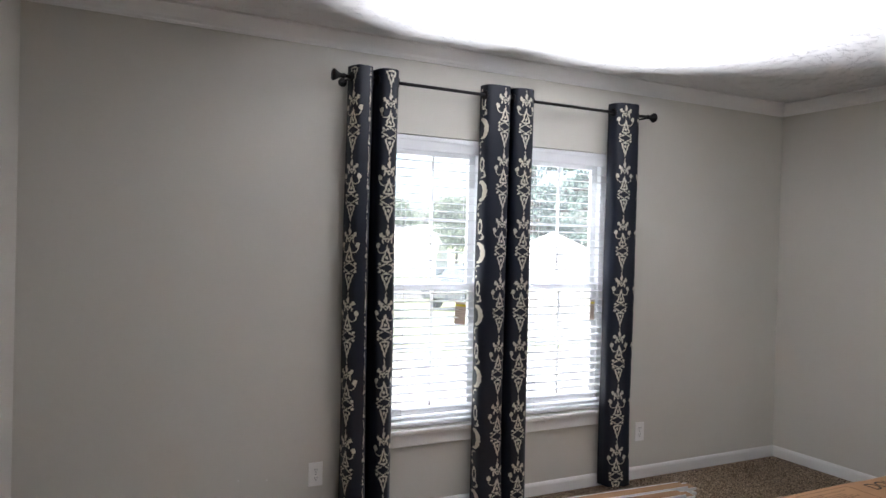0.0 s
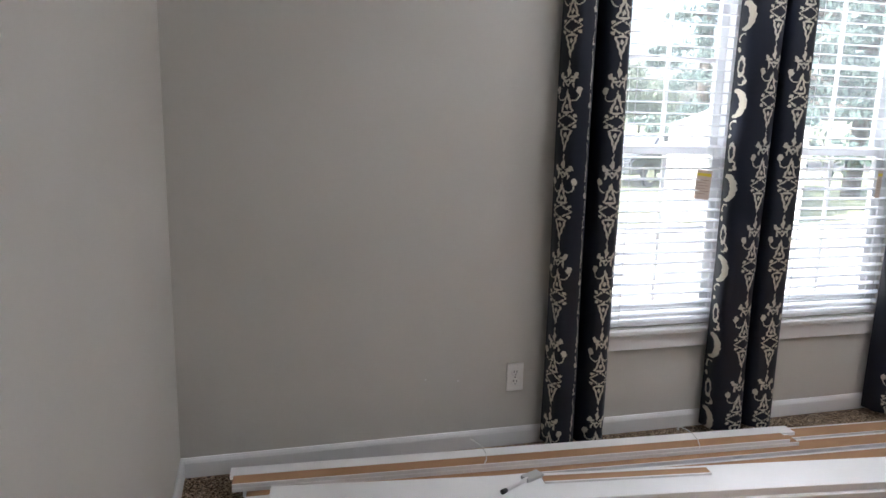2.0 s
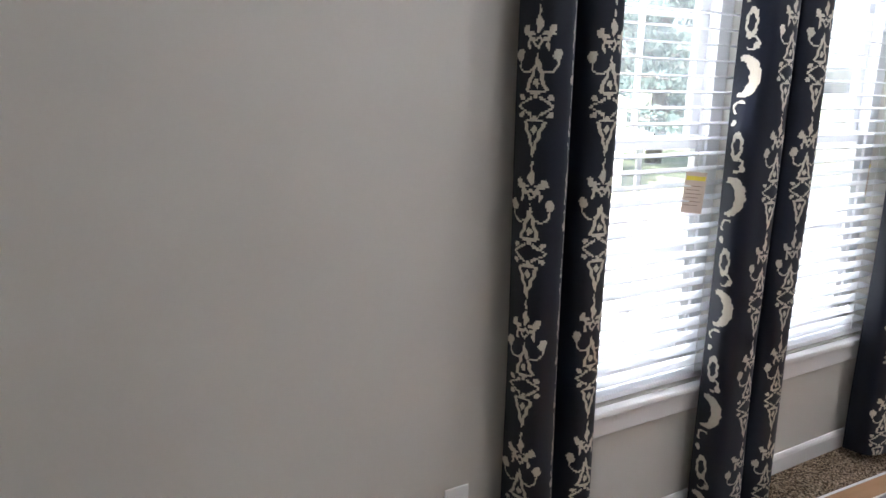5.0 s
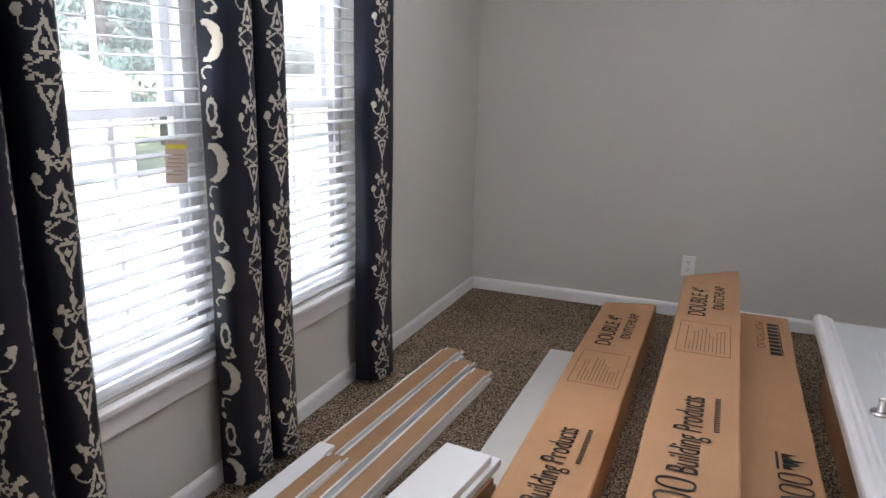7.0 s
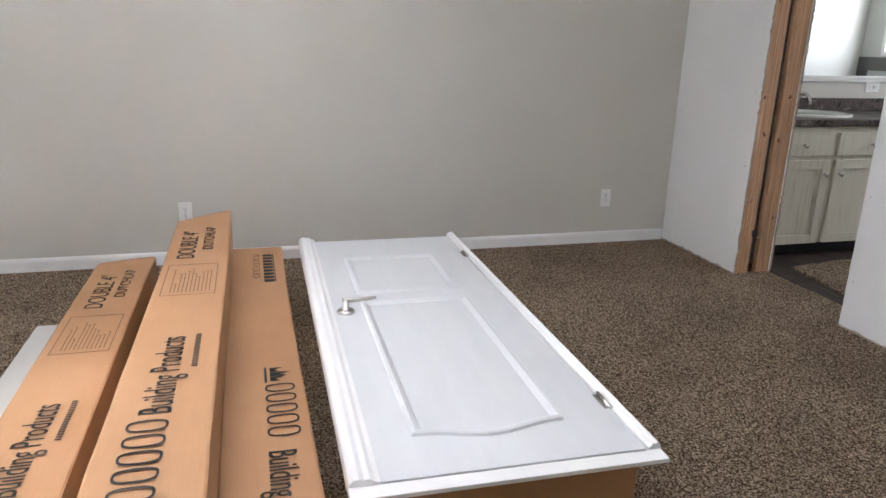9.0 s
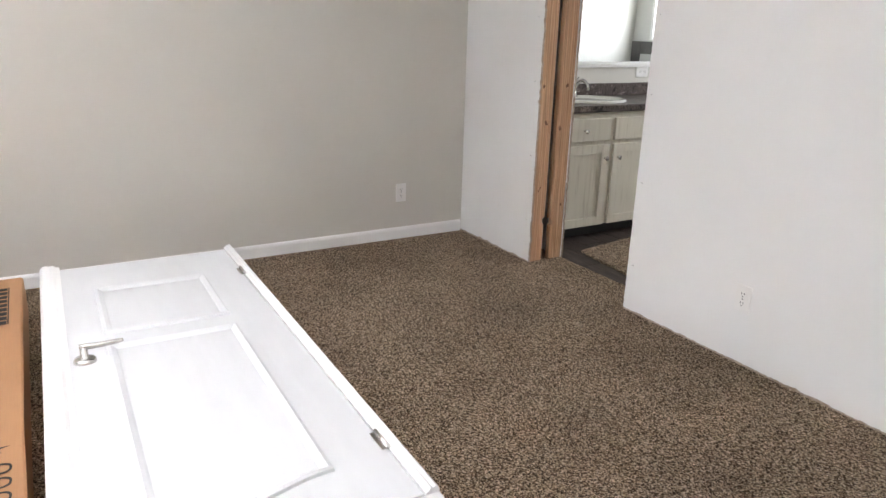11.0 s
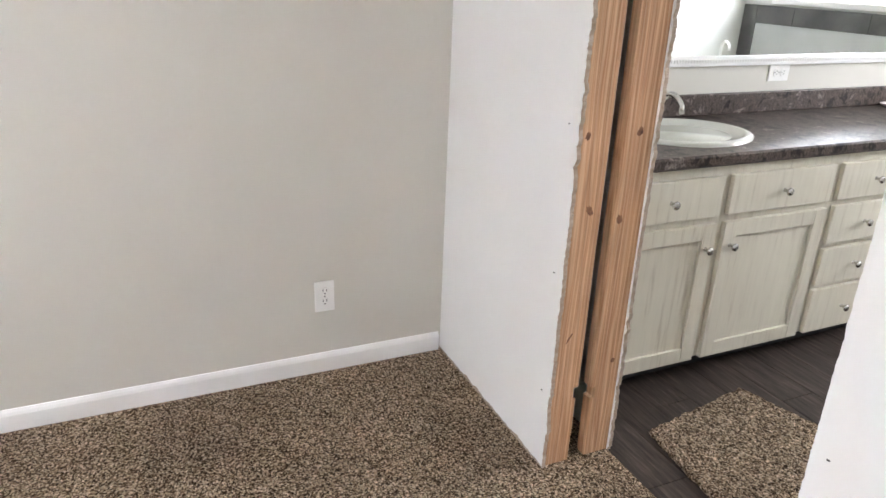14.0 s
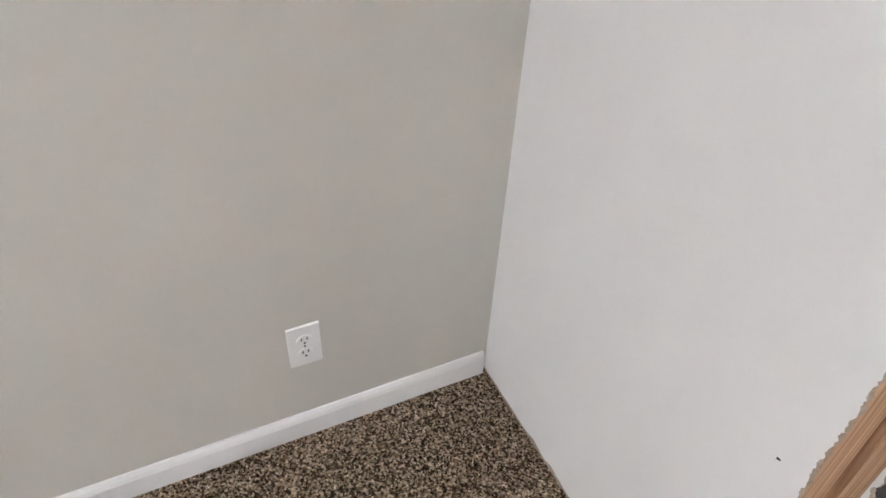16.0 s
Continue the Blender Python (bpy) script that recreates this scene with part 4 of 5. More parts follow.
# ---- the door lying flat ----
def loose_door():
    d = empty("door", "white two-panel interior door lying flat on a carton", "door")
    L, Wd, T = 1.985, 0.70, 0.035
    # slab: u along x (0 = foot end, far), v along y; relief cut in rings
    bm = bmesh.new()
    add_box(bm, 0, L, 0, Wd, -T, 0, 0, 0.002)
    mesh_ob("slab", bm, M_DOORP, parent=d)

    def moulding(outline, name):
        """A raised bead round a panel, with a sunk inner step."""
        bm = bmesh.new()
        n = len(outline)
        cx = sum(p[0] for p in outline) / n
        cy = sum(p[1] for p in outline) / n
        prof = [(0.0, 0.0), (0.003, 0.008), (0.012, 0.011), (0.024, 0.005), (0.030, 0.0005)]
        rings = []
        for off, h in prof:
            ring = []
            for i, (u, v) in enumerate(outline):
                a, b_ = Vector(outline[i - 1]), Vector(outline[(i + 1) % n])
                p = Vector((u, v))
                e1, e2 = (p - a).normalized(), (b_ - p).normalized()
                n1, n2 = Vector((-e1.y, e1.x)), Vector((-e2.y, e2.x))
                nn = (n1 + n2)
                nn = nn / max(nn.dot(n1), 0.3)
                q = p + nn * off
                ring.append(bm.verts.new((q.x, q.y, h)))
            rings.append(ring)
        for A, B in zip(rings, rings[1:]):
            for i in range(n):
                bm.faces.new((A[i], A[(i + 1) % n], B[(i + 1) % n], B[i]))
        bmesh.ops.recalc_face_normals(bm, faces=bm.faces)
        mesh_ob(name, bm, M_DOORP, parent=d)

    moulding([(0.307, 0.135), (0.765, 0.135), (0.765, 0.552), (0.307, 0.552)], "panel_moulding")
    arch = [(0.865, 0.135)]
    arch += [(1.815 + 0.036 * (0.5 - 0.5 * math.cos(2 * math.pi * i / 20)) ** 1.2, 0.135 + 0.417 * i / 20) for i in range(21)]
    arch += [(0.865, 0.552)]
    moulding(arch, "panel_moulding")
    # jamb and casing strips down both long sides
    for v0, s, wide, nm in ((0.034, -1, 1.55, "latch_casing"), (Wd, 1, 0.74, "hinge_casing")):
        bm = bmesh.new()
        prof = [(0.004, -T + 0.002), (0.004, 0.004), (0.012, 0.006), (0.020, 0.014), (0.028, 0.012), (0.036, 0.016), (0.044, 0.014), (0.050, 0.005), (0.052, -0.004), (0.052, -T + 0.002)]
        add_prism(bm, [(v0 + s * p * wide, q) for p, q in prof], "x", -0.03, L + 0.004)
        mesh_ob(nm, bm, M_TRIM, parent=d)
    bm = bmesh.new()
    add_box(bm, L + 0.0045, L + 0.050, -0.047, Wd + 0.037, -0.014, -0.002, 0, 0.002)
    mesh_ob("head_jamb", bm, M_TRIM, parent=d)
    for u in (0.33, 1.75):
        bm = bmesh.new()
        add_cyl(bm, (u - 0.042, Wd + 0.001, 0.008), (u + 0.042, Wd + 0.001, 0.008), 0.006, seg=12)
        add_box(bm, u - 0.04, u + 0.04, Wd - 0.016, Wd + 0.018, 0.0035, 0.0055)
        mesh_ob("hinge", bm, M_CHROME, parent=d)
    # lever handle
    bm = bmesh.new()
    add_lathe(bm, [(0.033, 0.0), (0.033, 0.004), (0.029, 0.010), (0.018, 0.012), (0.012, 0.014), (0.0105, 0.046), (0.006, 0.048)], 28, 0, Matrix.Translation((0.945, 0.070, 0.0005)))
    pts = [(-0.012, 0.003), (0, 0.003), (0.02, 0.0), (0.045, -0.002), (0.07, 0.0), (0.095, 0.004), (0.112, 0.008)]
    add_tube(bm, [(0.945 - h, 0.070 + a, 0.048) for a, h in pts], (0.007, 0.0095, 0.009, 0.0085, 0.008, 0.0075, 0.005))
    mesh_ob("lever_handle", bm, M_CHROME, True, parent=d)
    return d


door = loose_door()
# foot end far away; u runs toward the camera's side of the room
door.matrix_world = pose(3.447, 1.588, 0.281, 0, 0, 180 - 0.9)


# ---- trim boards on the carpet ----
def trim_board(p, q, width, thick, z, face, name="trim_board", label="pre-primed trim board with bare brown back, on the carpet"):
    """A length of moulded trim lying on its face: bare back up, painted edges. p, q: ends of its middle line."""
    p, q = Vector((*p, z)), Vector((*q, z))
    d = q - p
    L = d.length
    bm = bmesh.new()
    w = width / 2
    prof = [(-w, 0.0), (-w, thick), (w, thick), (w, 0.004), (w - 0.012, 0.0)]
    add_prism(bm, prof, "x", 0, L)
    for f in bm.faces:
        f.material_index = 1 if (f.normal.z > 0.9 and face == "bare") else 0
    # painted lips wrap onto the back
    if face == "bare":
        add_box(bm, 0, L, -w, -w + 0.006, thick, thick + 0.0006, 0)
        add_box(bm, 0, L, w - 0.010, w, thick, thick + 0.0006, 0)
        for sgn in (-0.0002, L + 0.0002):
            add_box(bm, sgn - 0.0004, sgn + 0.0004, -w + 0.002, w - 0.002, 0.002, thick - 0.002, 1)
    ob = mesh_ob(name, bm, [M_TRIM, M_KRAFT])
    ob.matrix_world = Matrix.Translation(p) @ Matrix.Rotation(math.atan2(d.y, d.x), 4, "Z")
    return tagged(ob, label, "trim board", "trim boards on the carpet")


rnd = random.Random(5)
slope = -0.055
for col, (yw, xe) in enumerate(((3.335, 2.99), (3.235, 2.88), (3.125, 2.80))):
    for layer in range(4):
        xa = -0.22 + 0.02 * rnd.random() + 0.02 * col
        xb = xe + (0.04 * rnd.random() - 0.02) - 0.05 * (layer % 2)
        y = yw + rnd.uniform(-0.003, 0.003)
        trim_board((xa, y), (xb, y + slope * (xb - xa)), 0.086, 0.013, 0.001 + layer * 0.0142, "bare" if layer == 3 or rnd.random() < 0.4 else "painted")
top = 0.001 + 4 * 0.0142
trim_board((-0.25, 3.345), (1.95, 3.345 + slope * 2.2), 0.06, 0.013, top, "painted", label="white primed trim board on a stack of trim")
trim_board((-0.24, 3.268), (1.90, 3.268 + slope * 2.14), 0.075, 0.013, top, "bare", label="trim board with bare brown back on a stack")
trim_board((-0.24, 3.268), (1.86, 3.268 + slope * 2.1), 0.07, 0.012, top + 0.0142, "bare", label="trim board with bare brown back on a stack")

# wide white boards laid over a brown one
WB = Vector((2.2, -0.27)).normalized()


def wide_board(p, L, width, thick, z, mats, name, label):
    bm = bmesh.new()
    add_box(bm, 0, L, -width, 0, 0, thick, 0, 0.003)
    for f in bm.faces:
        if f.normal.z < 0.5 and len(mats) > 1:
            f.material_index = 1
    ob = mesh_ob(name, bm, mats)
    ob.matrix_world = Matrix.Translation((*p, z)) @ Matrix.Rotation(math.atan2(WB.y, WB.x), 4, "Z")
    return tagged(ob, label, "board", "wide boards on the carpet")


for k in range(5):
    wide_board((-0.16 - 0.01 * k, 3.045 - 0.003 * k), 2.13 + 0.02 * (k % 3), 0.15, 0.022, 0.001 + k * 0.0225, [M_KRAFT], "wood_board", "bare brown board in a stack on the carpet")
wide_board((-0.20, 3.055), 2.22, 0.165, 0.026, 0.115, [M_BOARD], "white_board", "white primed board on a stack of boards")
wide_board((-0.12, 3.052), 2.10, 0.158, 0.026, 0.1415, [M_BOARD], "white_board", "white primed board on a stack of boards")
ob = trim_board((0.72, 2.905), (1.28, 2.84), 0.05, 0.006, 0.168, "bare", "paint_stick", "short brown strip of trim on a white board")
bm = bmesh.new()
add_cyl(bm, (0, 0, 0.008), (0.10, 0.012, 0.008), 0.006, 0.007, 10, 0)
add_cyl(bm, (-0.02, -0.002, 0.008), (0, 0, 0.008), 0.008, 0.007, 10, 1)
add_box(bm, 0.09, 0.16, -0.002, 0.034, 0.002, 0.014, 2, 0.003)
brush = tagged(mesh_ob("paint_brush", bm, [M_TRIM, M_SLOT, M_PALE]), "small white-handled brush lying on a white board", "brush")
brush.matrix_world = pose(0.58, 2.86, 0.168, 0, 0, 22)
grey = box("floor_board", 0.5, 3.22, 2.60, 2.755, 0.001, 0.032, M_GREYBOARD, 0.003)
tagged(grey, "pale grey flat board on the carpet beside a carton", "board")
# strapping twine
for x, y in ((0.62, 3.29), (1.45, 3.22)):
    bm = bmesh.new()
    pts = [(x + 0.02 * math.sin(i * 0.9), y - 0.10 + i * 0.02, 0.083 + 0.05 * math.sin(i / 9 * math.pi) ** 2) for i in range(10)]
    for a, b_ in zip(pts, pts[1:]):
        add_cyl(bm, a, b_, 0.0016, seg=6)
    tagged(mesh_ob("twine", bm, M_STRING), "loop of white twine round the trim stack", "twine", "twine ties")

# ---- bathroom ----
structure(box("floor_bath", BX0 - 0.1, XE + 0.1, BY0 - 0.1, YB + 0.011, -0.13, -0.010, M_SLOT), "dark subfloor joints under planks", "floor")
bathfloor = bpy.data.objects["floor_bath"]
bm = bmesh.new()
add_box(bm, -0.602, 0.602, -0.0735, 0.0735, -0.008, 0.0, 0, 0.0012)
pm = bpy.data.meshes.new("plank")
bm.to_mesh(pm)
bm.free()
pm.materials.append(M_PLANK)
rnd = random.Random(9)
y = YB - 0.062
row = 0
while y > BY0:
    x = BX0 + 0.602 - 1.2 * ((row * 0.37) % 1)
    while x < XE + 0.6:
        x0, x1 = max(x - 0.602, BX0), min(x + 0.602, XE)
        if x1 - x0 > 0.02:
            pl = new("plank", pm)
            pl.parent = bathfloor
            pl.location = ((x0 + x1) / 2, y, -0.0015)
            pl.scale.x = (x1 - x0) / 1.204
        x += 1.2065
    y -= 0.1495
    row += 1


def shaker(bm, y0, y1, z0, z1, x):
    """A cabinet front facing -x: stiles, rails and a sunk panel."""
    w = 0.055
    add_box(bm, x - 0.019, x, y0, y0 + w, z0, z1, 0, 0.002)
    add_box(bm, x - 0.019, x, y1 - w, y1, z0, z1, 0, 0.002)
    add_box(bm, x - 0.0185, x, y0 + w, y1 - w, z0, z0 + w, 0, 0.002)
    add_box(bm, x - 0.0185, x, y0 + w, y1 - w, z1 - w, z1, 0, 0.002)
    add_box(bm, x - 0.008, x, y0 + w, y1 - w, z0 + w, z1 - w, 0)


def knob(bm, y, z, x):
    add_lathe(bm, [(0.007, 0), (0.007, 0.002), (0.0045, 0.006), (0.005, 0.012), (0.011, 0.018), (0.0145, 0.023), (0.0135, 0.028), (0.006, 0.031)], 18, 0, Matrix.Translation((x, y, z)) @ Vector((-1, 0, 0)).to_track_quat("Z", "Y").to_matrix().to_4x4())


van = empty("vanity", "cream washed bathroom vanity with a stone-look counter", "vanity", "", (3.85, -2.2, 0))
vinv = Matrix.Translation(van.location).inverted()


def vput(ob):
    ob.parent, ob.matrix_parent_inverse = van, vinv
    return ob


VX, VY0, VY1 = 3.59, -3.3, YB - 0.012
bm = bmesh.new()
add_box(bm, VX, XE - 0.002, VY0, VY1, 0.085, 0.808, 0, 0.002)
add_box(bm, VX + 0.07, XE - 0.002, VY0 + 0.01, VY1 - 0.001, 0.0, 0.085, 1)
vput(mesh_ob("carcass", bm, [M_CAB, M_SLOT]))
for y0, y1, k in ((-1.56, -1.13, -1.525), (-2.085, -1.60, -1.635)):
    bm = bmesh.new()
    shaker(bm, y0, y1, 0.085, 0.607, VX - 0.0005)
    vput(mesh_ob("cabinet_door", bm, M_CAB))
    bm = bmesh.new()
    add_box(bm, VX - 0.0185, VX - 0.0005, y0, y1, 0.633, 0.772, 0, 0.004)
    vput(mesh_ob("drawer", bm, M_CAB))
    bm = bmesh.new()
    knob(bm, k, 0.522, VX - 0.0195)
    vput(mesh_ob("knob", bm, M_CHROME))
    bm = bmesh.new()
    knob(bm, (y0 + y1) / 2, 0.70, VX - 0.019)
    vput(mesh_ob("knob", bm, M_CHROME))
for z0, z1 in ((0.085, 0.27), (0.29, 0.44), (0.46, 0.61), (0.633, 0.772)):
    bm = bmesh.new()
    add_box(bm, VX - 0.0185, VX - 0.0005, -2.50, -2.125, z0, z1, 0, 0.004)
    vput(mesh_ob("drawer", bm, M_CAB))
    bm = bmesh.new()
    knob(bm, -2.31, (z0 + z1) / 2, VX - 0.019)
    vput(mesh_ob("knob", bm, M_CHROME))
SX, SY = 3.83, -1.60      # sink middle
bm = bmesh.new()
HX, HY = 0.135, 0.165      # half size of the sink cut-out, hidden by the basin's rim
prof = [(VX - 0.03, 0.812), (VX - 0.036, 0.818), (VX - 0.036, 0.846), (VX - 0.030, 0.853), (SX - HX, 0.853), (SX - HX, 0.812)]
add_prism(bm, prof, "y", VY0, VY1)
add_box(bm, SX + HX, XE - 0.003, VY0, VY1, 0.812, 0.853)
add_box(bm, SX - HX, SX + HX, VY0, SY - HY, 0.812, 0.853)
add_box(bm, SX - HX, SX + HX, SY + HY, VY1, 0.812, 0.853)
vput(mesh_ob("countertop", bm, M_LAMINATE))
bm = bmesh.new()
add_box(bm, XE - 0.022, XE - 0.002, VY0, VY1, 0.854, 0.938, 0, 0.005)
vput(mesh_ob("backsplash", bm, M_LAMINATE))
bm = bmesh.new()
# oval drop-in basin, longer along the counter
add_lathe(bm, [(0.236, 0.000), (0.238, 0.007), (0.230, 0.014), (0.214, 0.016), (0.203, 0.012), (0.194, 0.005), (0.165, 0.0015), (0.154, -0.004), (0.143, -0.020), (0.125, -0.032), (0.08, -0.039), (0.025, -0.041), (0.02, -0.0425)], 48, 0, Matrix.Translation((SX, SY, 0.8535)), sx=0.86, sy=1.05)
vput(mesh_ob("basin", bm, M_CERAMIC, True))
bm = bmesh.new()
fx, fy = 4.015, SY
add_lathe(bm, [(0.03, 0), (0.03, 0.006), (0.022, 0.014), (0.019, 0.05), (0.017, 0.075), (0.012, 0.082)], 20, 0, Matrix.Translation((fx, fy, 0.855)), sx=0.9, sy=1.6)
spout = [(fx - 0.15 * k / 11, fy + 0.003 * k / 11, 0.90 + 0.075 * math.sin(k / 11 * math.pi * 0.8)) for k in range(12)]
spout.append((fx - 0.157, fy + 0.003, 0.915))
add_tube(bm, spout, [0.0135 - 0.0003 * k for k in range(13)])
for s in (-1, 1):
    add_cyl(bm, (fx, fy + s * 0.0, 0.935), (fx + 0.02, fy + s * 0.06, 0.985), 0.007, 0.005, 10)
vput(mesh_ob("faucet", bm, M_CHROME))

bm = bmesh.new()
add_lathe(bm, [(0.022, 0.0), (0.034, 0.004), (0.047, 0.014), (0.049, 0.017), (0.045, 0.016), (0.03, 0.007), (0.004, 0.005)], 24, 0, None, 0.8, 1.2)
dish = tagged(mesh_ob("soap_dish", bm, M_DISH, True), "small pale pink dish on the bathroom counter", "dish")
dish.matrix_world = pose(4.03, -2.98, 0.8535)

# framed mirror
mir = empty("wall_mirror", "wide wall mirror in a white beaded frame", "mirror", "", (XE, -2.2, 1.05))
minv = Matrix.Translation(mir.location).inverted()
MY0, MY1, MZ0, MZ1 = -3.2, -1.25, 1.045, 2.0
g = box("mirror_glass", XE - 0.010, XE - 0.004, MY0 + 0.02, MY1 - 0.02, MZ0 + 0.02, MZ1 - 0.02, M_MIRROR)
g.parent, g.matrix_parent_inverse = mir, minv
bm = bmesh.new()
for a in ((MY0, MY1, MZ0, MZ0 + 0.04), (MY0, MY1, MZ1 - 0.04, MZ1), (MY0, MY0 + 0.04, MZ0 + 0.04, MZ1 - 0.04), (MY1 - 0.04, MY1, MZ0 + 0.04, MZ1 - 0.04)):
    add_box(bm, XE - 0.020, XE - 0.003, *a, 0, 0.004)
y = MY0 + 0.008
while y < MY1:
    add_box(bm, XE - 0.0235, XE - 0.0195, y, y + 0.007, MZ0 + 0.014, MZ0 + 0.026, 1)
    y += 0.014
f = mesh_ob("mirror_frame", bm, [M_TRIM, M_PLASTIC])
f.parent, f.matrix_parent_inverse = mir, minv

# bathroom window and the tiled tub front, seen in the mirror
bw = structure(empty("window_bath", "white framed bathroom window", "window", "", ((BWX[0] + BWX[1]) / 2, BY0 - 0.06, BWZ[0])))
winv = Matrix.Translation(bw.location).inverted()
bm = bmesh.new()
rect_frame(bm, BWX[0] + 0.002, BWX[1] - 0.002, BWZ[0] + 0.002, BWZ[1] - 0.002, BY0 - 0.1, BY0 - 0.04, 0.05)
add_box(bm, BWX[0] + 0.05, BWX[1] - 0.05, BY0 - 0.09, BY0 - 0.05, 1.60, 1.64)
f = mesh_ob("frame", bm, M_VINYL)
f.parent, f.matrix_parent_inverse = bw, winv
bm = bmesh.new()
rect_frame(bm, BWX[0] - 0.04, BWX[1] + 0.04, BWZ[0] - 0.035, BWZ[1] + 0.04, BY0 + 0.001, BY0 + 0.016, 0.04)
f = mesh_ob("casing", bm, M_TRIM)
f.parent, f.matrix_parent_inverse = bw, winv
tub = empty("bathtub", "white garden tub under a dark slate-tiled surround", "bathtub", "", (2.7, BY0 + 0.4, 0))
tinv = Matrix.Translation(tub.location).inverted()
bm = bmesh.new()
rect_frame(bm, 1.953, 3.45, 0.56, 1.19, BY0 + 0.002, BY0 + 0.022, 0.13)
for x in (2.42, 3.02):
    add_box(bm, x, x + 0.004, BY0 + 0.021, BY0 + 0.0235, 1.062, 1.188, 1)
f = mesh_ob("tile_band", bm, [M_TILE, M_SLOT])
f.parent, f.matrix_parent_inverse = tub, tinv
f = box("inset_panel", 2.085, 3.32, BY0 + 0.002, BY0 + 0.014, 0.69, 1.06, M_PALE, 0.0)
f.parent, f.matrix_parent_inverse = tub, tinv
bm = bmesh.new()
add_box(bm, 1.953, 3.45, BY0 + 0.024, BY0 + 0.80, -0.002, 0.55, 0, 0.01)
f = mesh_ob("tub_deck", bm, M_CERAMIC)
f.parent, f.matrix_parent_inverse = tub, tinv
bm = bmesh.new()
arc = [(2.02, -4.05, 0.55), (2.02, -4.05, 0.86)] + [(2.02 + 0.05 - 0.05 * math.cos(a * math.pi / 8), -4.05 + 0.02 * a / 8, 0.86 + 0.06 * math.sin(a * math.pi / 8)) for a in range(1, 9)]
add_tube(bm, arc, [0.011] * len(arc))
f = mesh_ob("tub_spout", bm, M_PLASTIC)
f.parent, f.matrix_parent_inverse = tub, tinv

# carpet offcut on the planks
bm = bmesh.new()
n = 26
crn = [Vector((3.365, -1.215)), Vector((3.445, -1.69)), Vector((2.95, -1.83)), Vector((2.86, -1.16))]
rnd = random.Random(21)
loop = []
for a, b_ in zip(crn, crn[1:] + crn[:1]):
    for i in range(n):
        p = a.lerp(b_, i / n)
        loop.append((p.x + rnd.uniform(-0.005, 0.005), p.y + rnd.uniform(-0.005, 0.005)))
add_prism(bm, loop, "z", -0.001, 0.013)
tagged(mesh_ob("carpet_offcut", bm, M_CARPET), "offcut of brown flecked carpet on dark planks", "rug")

# ---- outdoors ----
ground = structure(box("ground", -600, 600, -900, 900, -1.2, -0.75, M_LAWN), "sunlit lawn reaching to the horizon", "lawn")
structure(box("pavement", -40, 60, 5.0, 12.0, -0.76, -0.735, M_DRIVE), "pale gravel drive", "drive")
structure(box("road", -300, 300, 24.0, 30.0, -0.76, -0.735, M_ROAD), "asphalt road", "road")


def shed(x, y, w, d, h, rz):
    s = empty("shed", "white-sided building with a gabled roof", "building")
    bm = bmesh.new()
    add_prism(bm, [(-w / 2, 0), (w / 2, 0), (w / 2, h), (0, h + w * 0.22), (-w / 2, h)], "y", 0, d)
    mesh_ob("wall", bm, M_SIDING, parent=s)
    bm = bmesh.new()
    for q in (-1, 1):
        add_prism(bm, [(0, h + w * 0.22 - 0.01), (q * (w / 2 + 0.03), h - 0.02), (q * (w / 2 + 0.03), h + 0.03), (0, h + w * 0.22 + 0.05)], "y", -0.04, d + 0.04)
    mesh_ob("roof", bm, M_SIDING, parent=s)
    bm = bmesh.new()
    rect_frame(bm, -0.6, 0.6, 0.9, 2.1, -0.05, 0.02, 0.1)
    mesh_ob("window_frame", bm, M_VINYL, parent=s)
    s.matrix_world = pose(x, y, -0.76, 0, 0, rz)
    return s


shed(9.2, 13.2, 2.6, 3.5, 1.85, -35)
shed(22, 44, 9, 16, 1.3, 58)


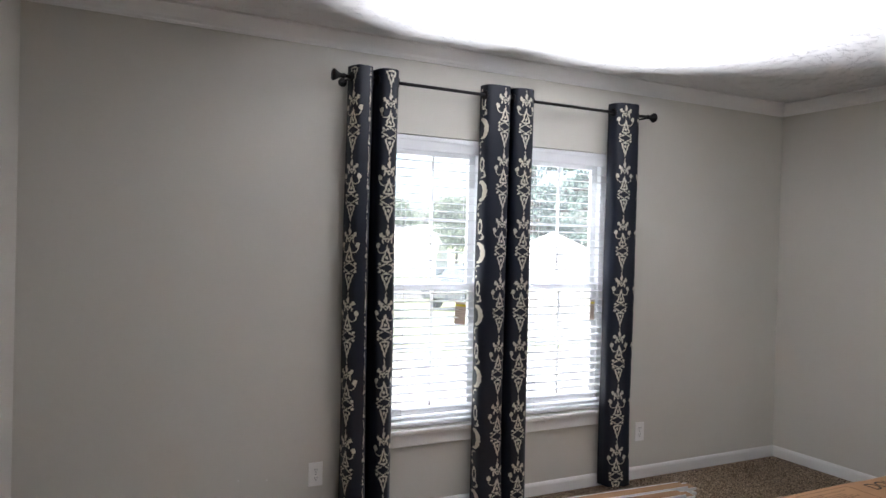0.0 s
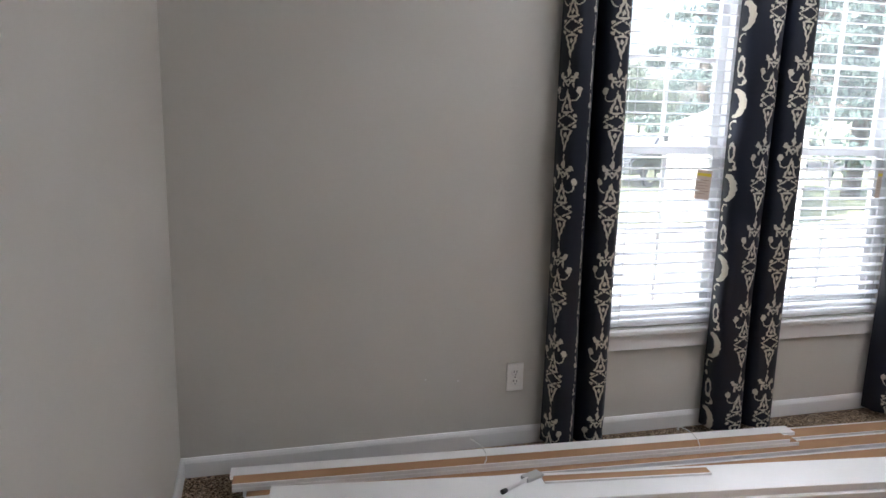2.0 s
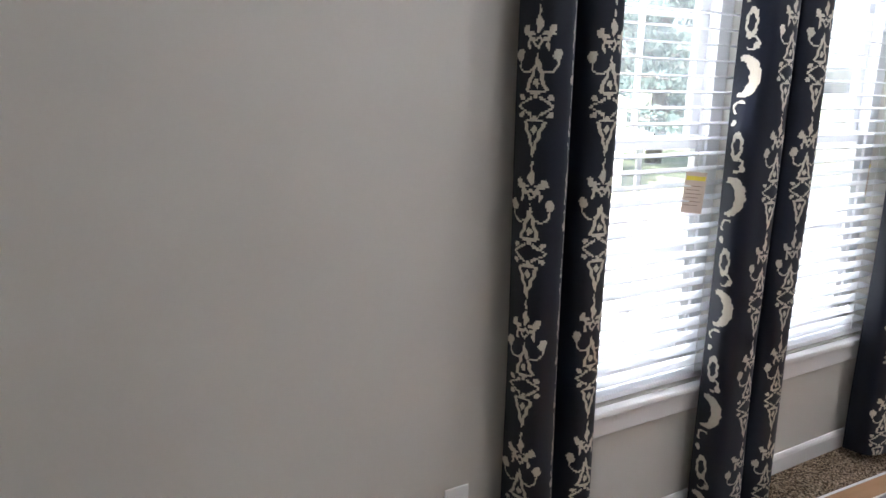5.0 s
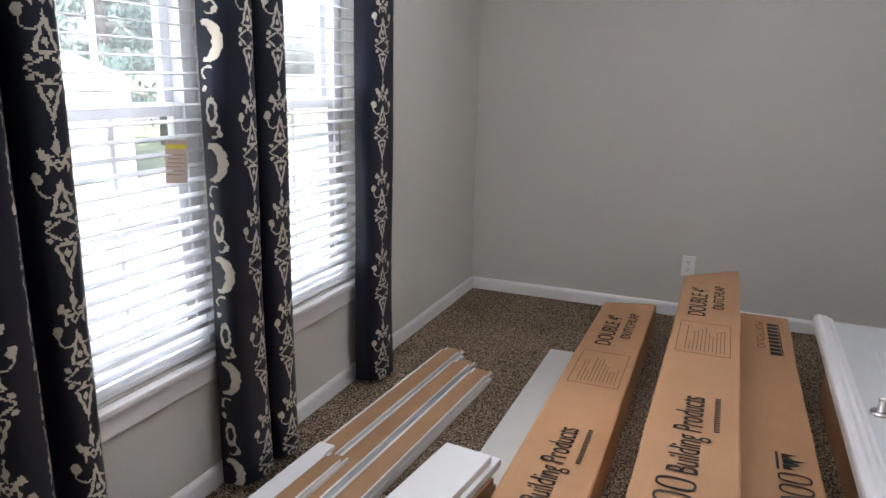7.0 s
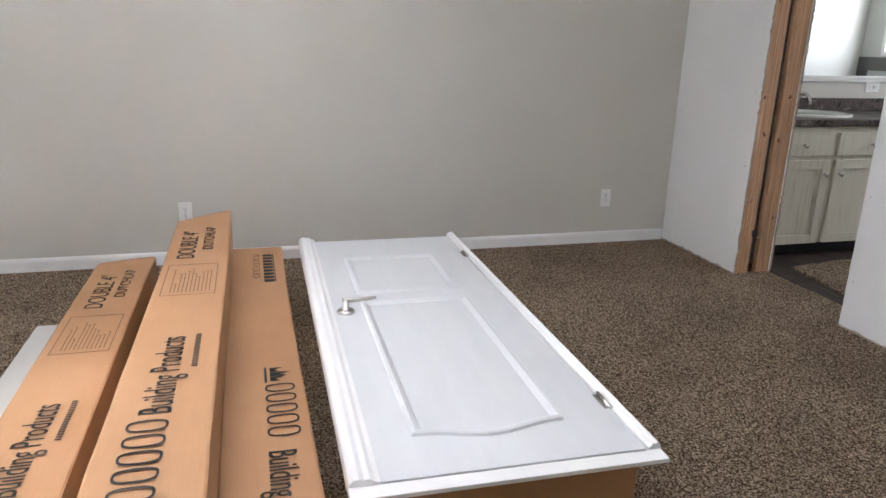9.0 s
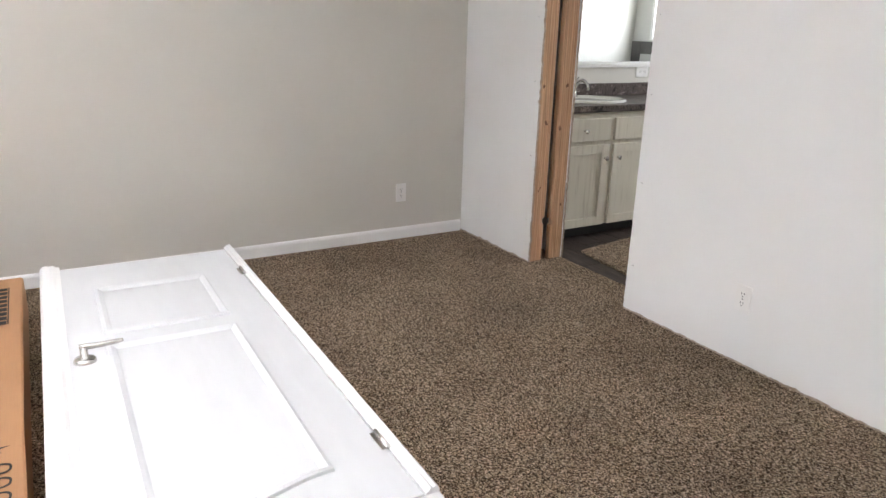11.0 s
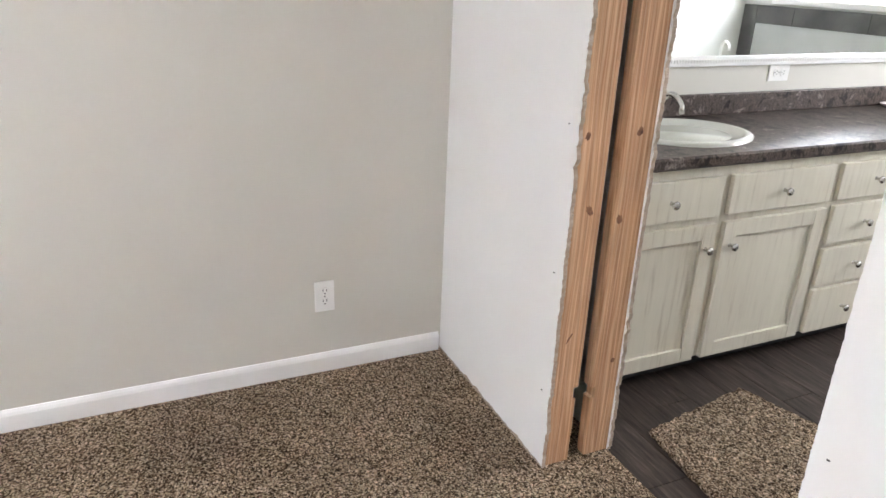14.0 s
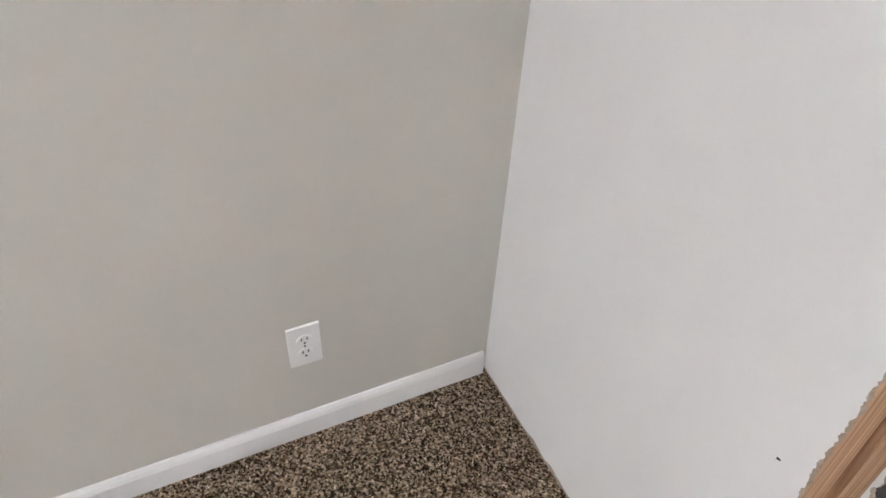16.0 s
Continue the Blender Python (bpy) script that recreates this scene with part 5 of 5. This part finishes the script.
def tree(x, y, h, spread, mat, conifer, seed):
    """A tapered trunk, limbs and many small leaf clumps."""
    rnd = random.Random(seed)
    t = empty("tree", "tall dark green conifer" if conifer else "leafy green yard tree", "tree", "yard trees")
    bm = bmesh.new()
    add_cyl(bm, (0, 0, 0), (0.1, 0, h * 0.55), 0.022 * h, 0.012 * h, 10)
    add_cyl(bm, (0.1, 0, h * 0.55), (0, 0.1, h * 0.95), 0.012 * h, 0.003 * h, 8)
    tips = []
    for i in range(46 if conifer else 22):
        f = 0.12 + 0.85 * i / 46 if conifer else 0.35 + 0.5 * rnd.random()
        a = rnd.uniform(0, 2 * math.pi)
        r = spread * ((1.05 - f) if conifer else math.sin(math.pi * min(f, 0.95)) * rnd.uniform(0.6, 1.0)) + 0.2
        z = h * f
        tip = Vector((r * math.cos(a), r * math.sin(a), z + (-0.1 * r if conifer else 0.35 * r)))
        add_cyl(bm, (0, 0, z), tip, 0.006 * h, 0.001 * h, 5)
        tips.append((Vector((0, 0, z)), tip))
    mesh_ob("trunk", bm, M_BARK, parent=t)
    V, F = [], []
    for base, tip in tips:
        for k in range(330 if conifer else 520):
            s = rnd.random() ** 0.6
            c = base.lerp(tip, 0.15 + 0.95 * s)
            sp = 0.16 * (1.2 - s) * spread if conifer else 0.32 * spread
            c = c + Vector((rnd.gauss(0, sp * 0.5), rnd.gauss(0, sp * 0.5), rnd.gauss(0, sp * 0.4)))
            e = Euler((rnd.uniform(0, 6.3), rnd.uniform(0, 6.3), rnd.uniform(0, 6.3)))
            l = rnd.uniform(0.07, 0.14)
            q = [Vector((-l, 0, 0)), Vector((0, -l * 0.45, 0)), Vector((l, 0, 0)), Vector((0, l * 0.45, 0))]
            i0 = len(V)
            for p in q:
                p.rotate(e)
                V.append(tuple(c + p))
            F.append((i0, i0 + 1, i0 + 2, i0 + 3))
    me = bpy.data.meshes.new("foliage")
    me.from_pydata(V, [], F)
    me.materials.append(mat)
    fo = new("foliage", me)
    fo.parent = t
    tagged(fo, kind="stuff")
    t.matrix_world = pose(x, y, -0.76)
    return t


tree(12.6, 15.6, 10.0, 2.9, M_PINE, True, 1)
tree(15.6, 16.6, 11.0, 3.2, M_PINE, True, 2)
tree(16.8, 25.5, 13.0, 2.6, M_PINE, True, 3)
tree(21.5, 41.0, 5.2, 2.0, M_LEAF, False, 4)
tree(19.0, 47.0, 5.0, 2.4, M_LEAF, False, 5)
tree(25.0, 44.0, 4.6, 2.2, M_LEAF, False, 6)


def car(x, y, rz):
    c = empty("car", "dark parked car on the drive", "car")
    bm = bmesh.new()
    prof = [(-2.2, 0.35), (-2.25, 0.75), (-1.9, 0.92), (-1.3, 0.98), (-0.75, 1.42), (0.75, 1.45), (1.35, 1.02), (2.1, 0.9), (2.25, 0.6), (2.2, 0.35)]
    add_prism(bm, prof, "y", -0.88, 0.88)
    bmesh.ops.bevel(bm, geom=list(bm.edges), offset=0.06, segments=2, affect="EDGES")
    mesh_ob("car_body", bm, M_CARPAINT, parent=c)
    for sy in (-0.89, 0.89):
        bm = bmesh.new()
        add_prism(bm, [(-1.05, 1.0), (-0.68, 1.34), (0.66, 1.36), (1.1, 1.03)], "y", sy - 0.012, sy + 0.012)
        mesh_ob("side_window", bm, M_SLOT, parent=c)
        for sx in (-1.35, 1.4):
            bm = bmesh.new()
            add_cyl(bm, (sx, sy - 0.1, 0.34), (sx, sy + 0.02, 0.34), 0.34, seg=24, mat=0)
            add_cyl(bm, (sx, sy - 0.12, 0.34), (sx, sy + 0.03, 0.34), 0.2, seg=20, mat=1)
            mesh_ob("wheel", bm, [M_RUBBER, M_CHROME], parent=c)
    c.matrix_world = pose(x, y, -0.735, 0, 0, rz)
    return c


car(11.6, 20.5, 28)
